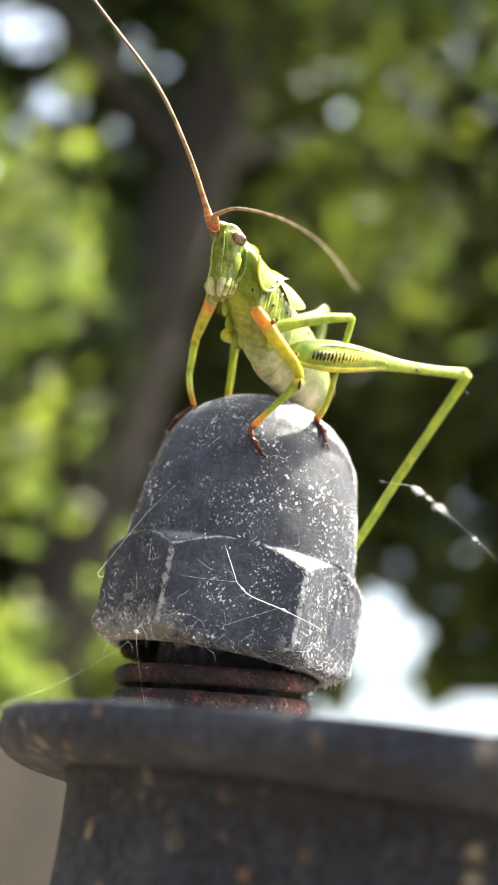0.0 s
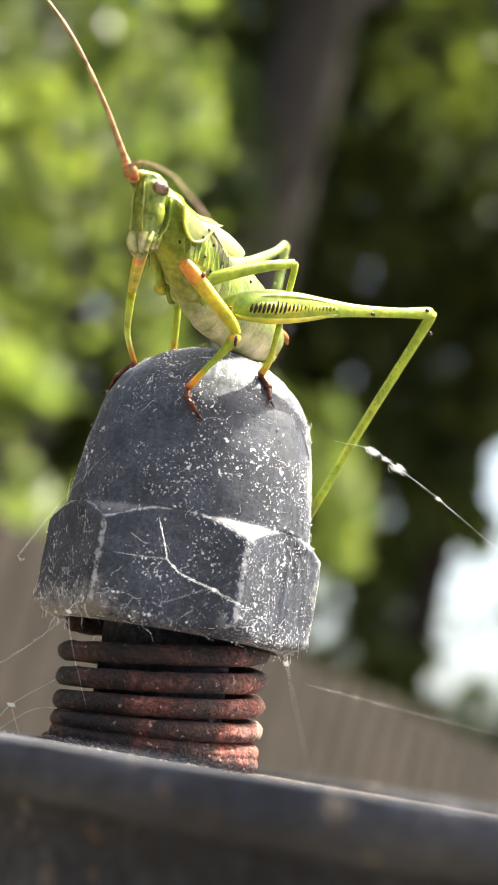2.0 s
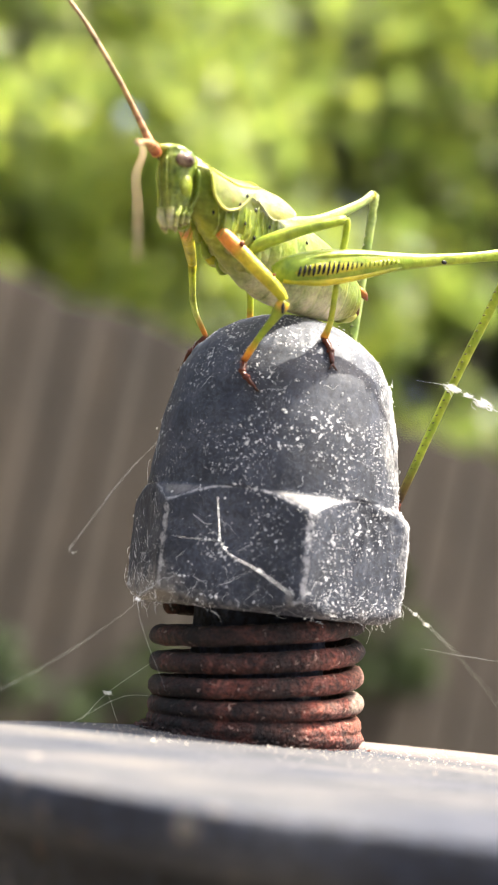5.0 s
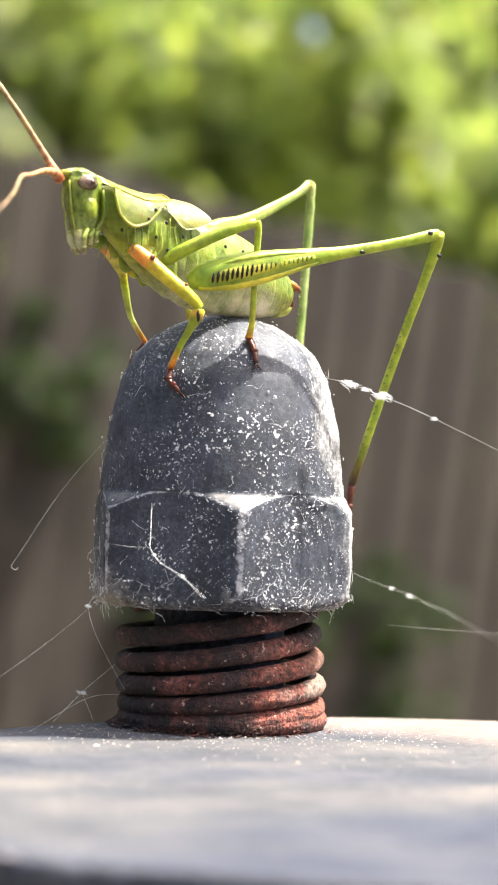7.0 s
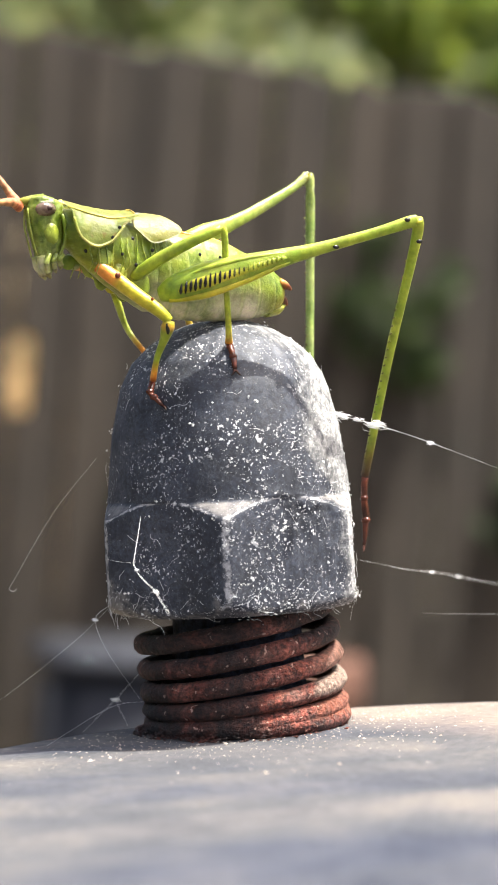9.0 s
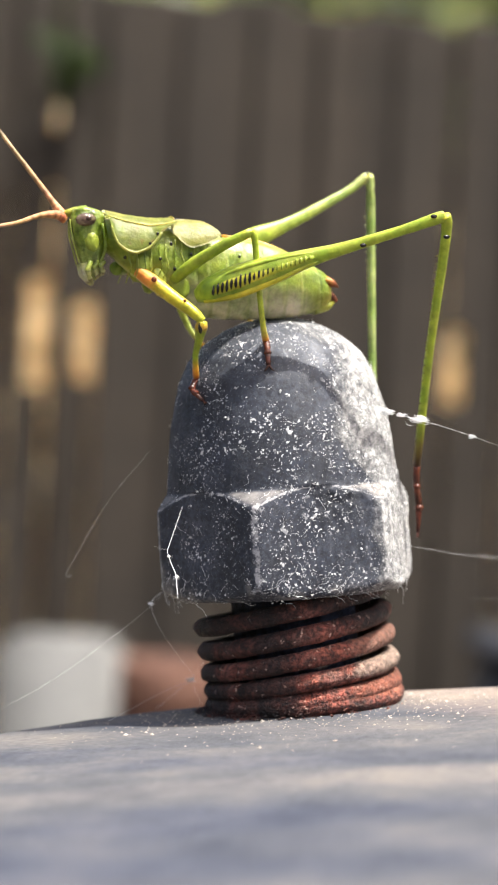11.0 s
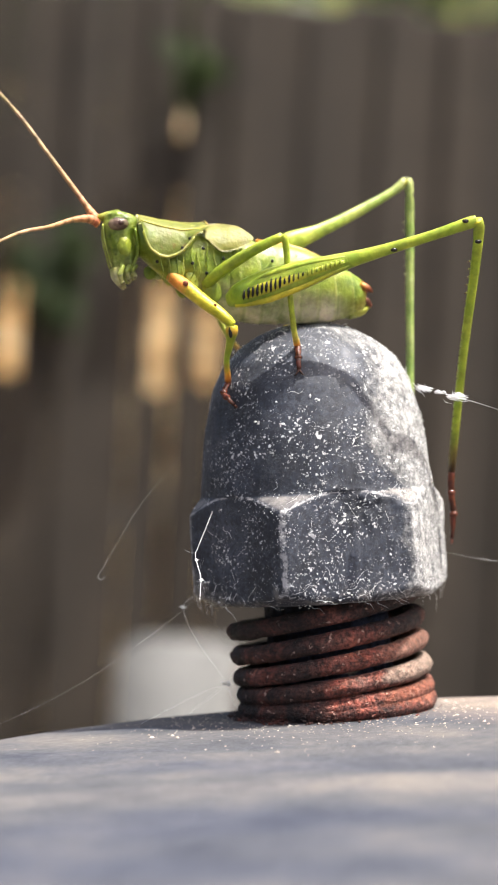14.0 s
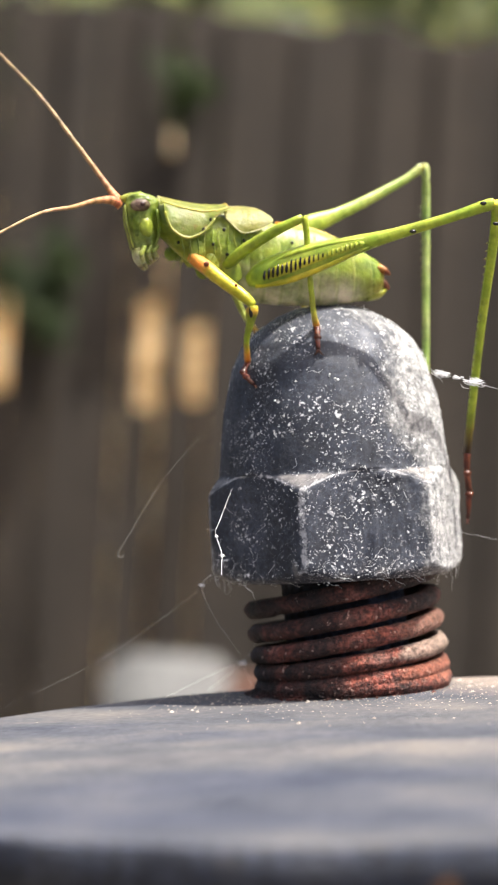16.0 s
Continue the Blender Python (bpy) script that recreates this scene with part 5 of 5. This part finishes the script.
        tube(bm, [(*bug(-15.15, MID + sgn * 0.42, 25.3), 0.36), (*bug(-15.05, MID + sgn * 0.36, 24.6), 0.36), (*bug(-14.75, MID + sgn * 0.16, 23.95), 0.14)], 4, 10, 0.8, UP, [(0, PALE), (0.5, WHITE), (0.85, WHITE), (1, BROWN)])
        part("mandible", bm, M_BUG, head, "whitish jaw")
        # ridges down the face
        bm = bmesh.new()
        tube(bm, [(*bug(-15.93, MID + sgn * 0.3, 28.5), 0.04), (*bug(-15.9, MID + sgn * 0.46, 27.3), 0.07), (*bug(-15.72, MID + sgn * 0.42, 26.3), 0.05), (*bug(-15.5, MID + sgn * 0.5, 25.3), 0.06)], 4, 8, 1, UP, [(0, GREEN), (0.4, (0.40, 0.50, 0.22)), (0.7, GREEN), (1, PALE)])
        part("face_ridge", bm, M_BUG, head)
    # antennae: one held up, one reaching forwards and drooping
    base_a, base_b = Vector((-14.34, -8.25, 29.3)), Vector((-14.38, -9.1, 28.9))
    base_cols = [(0, ORANGE), (0.02, RED), (0.05, (0.45, 0.13, 0.05)), (0.12, (0.50, 0.20, 0.08)), (0.3, (0.42, 0.22, 0.10)), (0.5, (0.36, 0.23, 0.12)), (1, (0.2, 0.13, 0.08))]
    banded = []
    for i in range(61):
        c = ramp(base_cols, i / 60)
        banded.append((i / 60, c if i % 3 or i < 3 else tuple(q * 0.45 for q in c)))
    bm = bmesh.new()
    tube(bm, [(-13.9, -8.2, 28.8, 0.36), (*base_a, 0.33), (-15.09, -8.2, 30.48, 0.2), (-17.11, -7.91, 33.46, 0.165), (-19.98, -6.81, 37.42, 0.135), (-23.72, -4.5, 41.5, 0.11), (-28.12, -1.75, 46.2, 0.08), (-33.77, 1.76, 52.26, 0.05)], 14, 8, 1, UP, banded)
    part("antenna", bm, M_FEELER, head, "long banded orange-brown antenna")
    bm = bmesh.new()
    tube(bm, [(-13.9, -8.6, 28.6, 0.36), (*base_b, 0.33), (-15.35, -10.45, 28.75, 0.2), (-16.45, -12.44, 28.15, 0.16), (-17.69, -16.34, 27.37, 0.125), (-19.03, -22.11, 25.44, 0.09), (-21.3, -28.5, 22.7, 0.07), (-22.5, -33.3, 20.1, 0.055), (-23.8, -38.4, 16.5, 0.035)], 14, 8, 1, UP, banded)
    part("antenna", bm, M_FEELER, head, "long banded orange-brown antenna")

    # forelegs
    foot = on_dome((-5.8, -6.3, 16.6), 0.25)
    tip = on_dome((-5.2, -7.4, 14.9), 0.2)
    f = leg(k, [(-8.9, -8.1, 24.5, 0.42), (-8.0, -8.3, 23.75, 0.521), (-6.3, -8.8, 22.3, 0.487), (-4.95, -9.1, 21.2, 0.42), (-4.3, -9.1, 20.5, 0.319)],
            [(-4.3, -9.1, 20.5, 0.36), (-4.45, -8.95, 20.05, 0.46), (-4.7, -8.5, 19.3, 0.304), (-5.2, -7.6, 18.1, 0.216), (*foot, 0.24)],
            [(*foot, 0.22), (-5.75, -6.6, 15.9, 0.2), (-5.5, -6.85, 15.5, 0.2), (*tip, 0.14)],
            [(0, ORANGE), (0.28, ORANGE), (0.36, YELLOW), (0.8, YELLOW), (1, (0.6, 0.62, 0.06))],
            [(0, YELLOW), (0.2, (0.7, 0.42, 0.08)), (0.34, LIME), (0.75, LIME), (0.93, ORANGE), (1, RED)], "foreleg")
    bm = bmesh.new()
    for p, r in (((-7.6, -8.95, 23.75), 0.22), ((-7.4, -8.75, 23.2), 0.25), ((-5.4, -9.55, 22.0), 0.12)):
        blob(bm, p, (r, 0.15, r), (HEAD, LEFT, UP), RED, 8, 6)
    blob(bm, (-4.45, -9.36, 20.0), (0.16, 0.1, 0.42), (HEAD, LEFT, UP), BLACK, 10, 8)
    part("marks", bm, M_LEG, f, "red spots and dark hearing slit")
    foot2 = on_dome((-6.17, 1.85, 18.84), 0.25)
    tip2 = on_dome((-6.75, 3.2, 16.8), 0.2)
    mid2 = on_dome((-6.5, 2.6, 17.8), 0.25)
    leg(k, [(-10.9, -6.0, 25.0, 0.5), (-10.6, -5.3, 25.1, 0.55), (-9.8, -3.9, 24.9, 0.468), (-8.6, -1.6, 24.2, 0.406), (-7.7, 0.1, 23.5, 0.312)],
        [(-7.7, 0.1, 23.5, 0.3), (-7.4, 0.55, 22.4, 0.27), (-6.8, 1.2, 20.6, 0.21), (*foot2, 0.18)],
        [(*foot2, 0.22), (*mid2, 0.19), (*tip2, 0.13)],
        [(0, GREEN), (0.3, GREEN), (0.36, ORANGE), (0.5, ORANGE), (0.6, YELLOW), (1, YELLOW)], [(0, YELLOW), (0.25, LIME), (0.75, PALE), (0.92, ORANGE), (1, RED)], "foreleg")

    # middle legs
    foot = on_dome((-0.15, -7.0, 18.9), 0.3)
    tip = on_dome((0.05, -7.4, 17.1), 0.2)
    midp = on_dome((0.0, -7.2, 18.0), 0.28)
    leg(k, [(-6.5, -7.2, 23.7, 0.42), (-4.9, -7.9, 24.7, 0.44), (-2.6, -8.4, 25.8, 0.387), (-0.45, -8.6, 26.6, 0.317)],
        [(-0.45, -8.6, 26.6, 0.34), (-0.25, -8.55, 26.1, 0.246), (-0.25, -8.0, 23, 0.221), (-0.2, -7.4, 20, 0.213), (*foot, 0.27)],
        [(*foot, 0.23), (*midp, 0.2), (*tip, 0.13)],
        [(0, GREEN), (0.5, LIME), (1, LIME)], [(0, LIME), (0.6, LIME), (0.86, (0.55, 0.45, 0.12)), (0.96, ORANGE), (1, BROWN)], "middle_leg")
    foot = on_dome((-2.2, 2.4, 20.2), 0.15)
    tip = on_dome((-2.4, 4.4, 19.2), 0.12)
    midp = on_dome((-2.3, 3.4, 19.8), 0.15)
    leg(k, [(-8.0, -4.6, 23.3, 0.45), (-7.4, -3.4, 23.4, 0.5), (-6.2, -2.0, 24.0, 0.5), (-4.4, 0.2, 24.6, 0.42), (-3.0, 1.6, 25.0, 0.34)],
        [(-3.0, 1.6, 25.0, 0.32), (-2.8, 1.8, 23.8, 0.28), (-2.4, 2.1, 21.8, 0.25), (*foot, 0.24)],
        [(*foot, 0.2), (*midp, 0.18), (*tip, 0.12)],
        [(0, YELLOW), (0.5, LIME), (1, LIME)], [(0, LIME), (0.7, LIME), (0.95, ORANGE), (1, BROWN)], "middle_leg")

    # hind legs
    f = leg(k, [(-4.8, -7.7, 22.4, 0.5), (-3.8, -8.05, 22.7, 0.95), (-1.6, -8.25, 23.25, 1.2), (1.0, -8.3, 23.85, 1.02), (3.4, -8.1, 24.45, 0.68), (6.2, -7.8, 25.05, 0.45), (10.0, -7.4, 25.95, 0.37), (12.6, -7.1, 26.65, 0.44), (13.25, -7.0, 26.8, 0.4)],
            [(13.25, -7.0, 26.85, 0.42), (13.35, -6.6, 26.2, 0.4), (12.8, -5.4, 23.5, 0.34), (11.4, -3.0, 17.5, 0.32), (9.75, 0.3, 9.2, 0.3)],
            [(9.75, 0.3, 9.2, 0.27), (9.65, 0.45, 7.6, 0.22), (9.7, 0.55, 6.0, 0.24), (9.5, 0.6, 4.2, 0.15)],
            [(0, GREEN), (0.3, LIME), (1, LIME)], [(0, YELLOW), (0.05, LIME), (0.9, LIME), (0.97, BROWN), (1, BROWN)], "hind_leg", 0.62, 26)
    bm = bmesh.new()
    tube(bm, [(-3.9, -8.5, 22.5, 0.2), (-2.4, -8.78, 22.9, 0.46), (-0.4, -8.86, 23.4, 0.42), (1.8, -8.72, 23.95, 0.3), (3.9, -8.42, 24.5, 0.12)], 6, 14, 0.42, UP, [(0, YELLOW), (0.5, (0.66, 0.62, 0.05)), (1, LIME)])
    part("thigh_panel", bm, M_LEG, f, "yellow panel on the thigh")
    # ladder of dark ticks on the outer face of the thigh
    for i in range(22):
        t = i / 21
        x = -3.4 + 7.0 * t
        zc = 22.62 + 1.85 * t
        l = (0.5 if 0.1 < t < 0.6 else 0.36) * (1 - 0.5 * t) * rg.uniform(0.8, 1.15)
        y = -8.86 - 0.2 * math.sin(math.pi * min(t * 0.9 + 0.12, 1)) + 0.3 * t
        dark = BLACK if t < 0.5 else ((0.06, 0.06, 0.015) if t < 0.66 else (0.26, 0.30, 0.04))
        bm = bmesh.new()
        tube(bm, [(x - 0.05, y, zc - l, 0.045), (x - 0.02, y - 0.03, zc - 0.4 * l, rg.uniform(0.09, 0.125)), (x + 0.02, y - 0.03, zc + 0.4 * l, rg.uniform(0.08, 0.11)), (x + 0.06, y, zc + l, 0.04)], 3, 6, 1, UP, [(0, dark), (1, dark)])
        part("tick", bm, M_EYE, f)
    bm = bmesh.new()
    tube(bm, [(-4.2, -8.2, 21.95, 0.16), (-1.6, -8.6, 22.2, 0.24), (1.7, -8.55, 23.25, 0.2), (4.2, -8.2, 24.25, 0.1)], 4, 8, 1, UP, [(0, YELLOW), (0.7, YELLOW), (1, LIME)])
    tube(bm, [(-4.3, -8.25, 22.95, 0.14), (-1.6, -8.75, 23.95, 0.2), (1.2, -8.65, 24.5, 0.18), (4.2, -8.25, 24.85, 0.1)], 4, 8, 1, UP, [(0, LIME), (0.7, LIME), (1, LIME)])
    part("thigh_ridge", bm, M_LEG, f, "yellow ridge along the thigh")
    bm = bmesh.new()
    for p in ((12.5, -7.45, 26.8), (7.4, -7.95, 25.1), (13.3, -7.2, 25.3)):
        blob(bm, p, (0.26, 0.12, 0.15), (HEAD, LEFT, UP), BLACK, 8, 6)
    part("marks", bm, M_EYE, f, "dark knee marks")
    leg(k, [(-4.4, -3.0, 24.6, 0.432), (-3.0, -2.2, 25.9, 0.792), (-1.2, -1.2, 26.9, 0.828), (1.0, 0.4, 27.85, 0.518), (3.4, 2.1, 29.1, 0.414), (6.0, 3.9, 30.65, 0.324), (7.15, 4.66, 31.55, 0.378)],
        [(7.15, 4.66, 31.55, 0.4), (7.4, 4.8, 30.9, 0.36), (7.1, 4.75, 25, 0.32), (6.6, 4.7, 16, 0.3), (*on_dome((6.5, 4.7, 11.5), 0.35), 0.27)],
        [(*on_dome((6.5, 4.7, 11.5), 0.35), 0.3), (*on_dome((6.5, 4.7, 10.4), 0.3), 0.25), (*on_dome((6.5, 4.7, 9.2), 0.25), 0.18)],
        [(0, GREEN), (0.3, LIME), (1, PALE)], [(0, YELLOW), (0.05, PALE), (0.9, (0.30, 0.42, 0.17)), (0.97, BROWN), (1, BROWN)], "hind_leg", 0.62, 24)


katydid()


# ---- loose spider silk ----
def silk(name, label, threads, fluffs=(), origin=(0, 0, 0)):
    """Threads: lists of (x, y, z, radius) in bolt space; fluffs: tufts caught on them (x, y, z, radius)."""
    t = thing(name, label, "spider silk", origin, group="loose silk strands")
    for pts in threads:
        bm = bmesh.new()
        tube(bm, [(*q[:3], q[3] * 0.42) for q in pts], 6, 5, 1, (0.2, 0.3, 1))
        part("thread", bm, M_SILK, t)
    rg = random.Random(int(abs(origin[0] * 10)) + len(threads))
    for x, y, z, r in fluffs:
        bm = bmesh.new()
        for _ in range(44):
            d = Vector([rg.gauss(0, 1) for _ in range(3)]).normalized()
            e = Vector([rg.gauss(0, 1) for _ in range(3)]).normalized()
            d = (d * 0.55 + Vector((0.93, -0.12, -0.33)) * rg.choice((-1, 1))).normalized()
            c = Vector((x, y, z)) + Vector((rg.gauss(0, 0.6), rg.gauss(0, 0.2), rg.gauss(0, 0.25))) * r
            tube(bm, [(*(c - d * r * 0.8), 0.006), (*(c + e * r * 0.35), 0.018), (*(c + d * r * 0.8), 0.005)], 3, 4, 1, (0.2, 0.3, 1))
        part("fluff", bm, M_SILK, t)
    return t


silk("silk_thread", "white silk thread stretched over the face of the nut", [
    [(-6.85, -7.6, 7.4, 0.03), (-7.45, -10.2, 5.05, 0.035), (-7.6, -10.8, 4.5, 0.035), (-7.5, -11.3, 4.15, 0.04), (-7.2, -12.1, 3.6, 0.05), (-6.5, -14.6, 2.9, 0.055), (-6.1, -16.9, 2.2, 0.045), (-5.8, -18.6, 1.6, 0.03)],
    [(-9.3, -6.6, 4.6, 0.015), (-8.5, -8.6, 4.5, 0.02), (-7.6, -10.8, 4.5, 0.025)],
    [(-6.5, -14.6, 2.9, 0.02), (-6.9, -12.2, 2.2, 0.02), (-7.2, -10.2, 1.6, 0.012)]], [(-7.45, -11.4, 4.05, 0.09), (-6.4, -15.0, 2.8, 0.1)], (-6.85, -7.6, 7.4))
silk("silk_thread", "fine silk thread ending in a small curl", [
    [(-9.6, -4.4, 11.5, 0.008), (-12.7, -5.6, 8.0, 0.014), (-15.6, -6.3, 3.6, 0.02), (-16.0, -6.4, 3.0, 0.03), (-15.75, -6.4, 2.75, 0.04), (-15.5, -6.4, 2.9, 0.03)]], (), (-9.6, -4.4, 11.5))
silk("silk_thread", "long silk thread from the nut down to the cap", [
    [(-8.9, -3.0, 1.3, 0.008), (-12.0, -5.0, -1.2, 0.011), (-18.0, -8.0, -5.0, 0.008), (-25.5, -13.0, -8.2, 0.006)],
    [(-8.9, -3.0, 1.3, 0.02), (-10.2, -3.9, 0.4, 0.03), (-9.6, -4.0, -1.8, 0.015), (-7.4, -3.4, -5.5, 0.01)]], [(-10.3, -4.0, 0.3, 0.14)], (-8.9, -3.0, 1.3))
silk("silk_thread", "small tangle of silk between the spring and the cap", [
    [(-6.6, 1.5, -3.6, 0.012), (-9.0, 4.0, -6.3, 0.02), (-11.5, 1.5, -8.2, 0.012)],
    [(-9.0, 4.0, -6.3, 0.02), (-8.2, 3.6, -8.2, 0.012)],
    [(-6.9, -0.5, -6.0, 0.01), (-9.5, -0.5, -6.3, 0.014), (-14.0, -4.0, -8.2, 0.012)]], [(-9.0, 4.0, -6.3, 0.2)], (-6.6, 1.5, -3.6))
SWAY = silk("silk_strand", "drifting silk strand with white tufts caught on it", [
    [(7.6, -6.2, 15.9, 0.01), (8.4, -9.5, 15.4, 0.03), (11.1, -9.8, 14.5, 0.03), (14.5, -10.2, 13.2, 0.02), (24.0, -11.0, 9.0, 0.008)]], [(8.7, -9.55, 15.3, 0.4), (10.9, -9.8, 14.55, 0.45), (9.8, -9.7, 14.95, 0.22), (14.6, -10.2, 13.15, 0.18)], (7.6, -6.2, 15.9))
silk("silk_strand", "slack silk strand trailing from the hind foot", [
    [(8.9, -0.2, 3.2, 0.008), (13.1, 4.7, 2.0, 0.016), (16.3, 8.5, 1.3, 0.03), (19.5, 12.3, 0.4, 0.026), (25.9, 19.8, -1.5, 0.018), (36.0, 31.1, -5.4, 0.014), (52.0, 50.0, -13.0, 0.01)],
    [(13.0, 1.0, -1.0, 0.006), (18.0, 0.5, -1.3, 0.012), (34.0, -1.0, -2.2, 0.008)]], [(15.6, 7.7, 1.45, 0.13), (18.2, 10.8, 0.75, 0.16)], (9.5, 0.6, 4.2))


# ---- the drifting strand ----
def motions():
    """The loose strand sways in the air; shifts from its rest place in millimetres of bolt space."""
    rest = Vector((7.6, -6.2, 15.9))
    rows = ((0.0, -0.3, 0.2, 0.5),
            (0.5, -0.2, -0.2, 1.3),
            (1.5, 0.1, -0.0, -0.2),
            (2.5, -1.0, 0.6, 0.4),
            (3.5, -1.4, 0.7, 0.8),
            (4.5, -0.0, 0.0, -0.3),
            (5.2, -0.8, 0.2, 1.6),
            (7.5, -2.3, 0.7, 0.4),
            (8.0, -0.3, 0.1, -0.1),
            (8.5, -1.8, 0.4, -1.5),
            (11.0, -0.4, 0.0, -2.1),
            (12.0, -0.1, 0.0, -2.0),
            (14.5, 0.4, 0.1, -0.0),
            (15.0, 0.3, 0.1, -0.6),
            (16.0, 0.3, 0.1, -0.6))
    walk(SWAY, [(t, BOLT @ Matrix.Translation((rest + Vector((x, y, z))) * MM)) for t, x, y, z in rows])


motions()
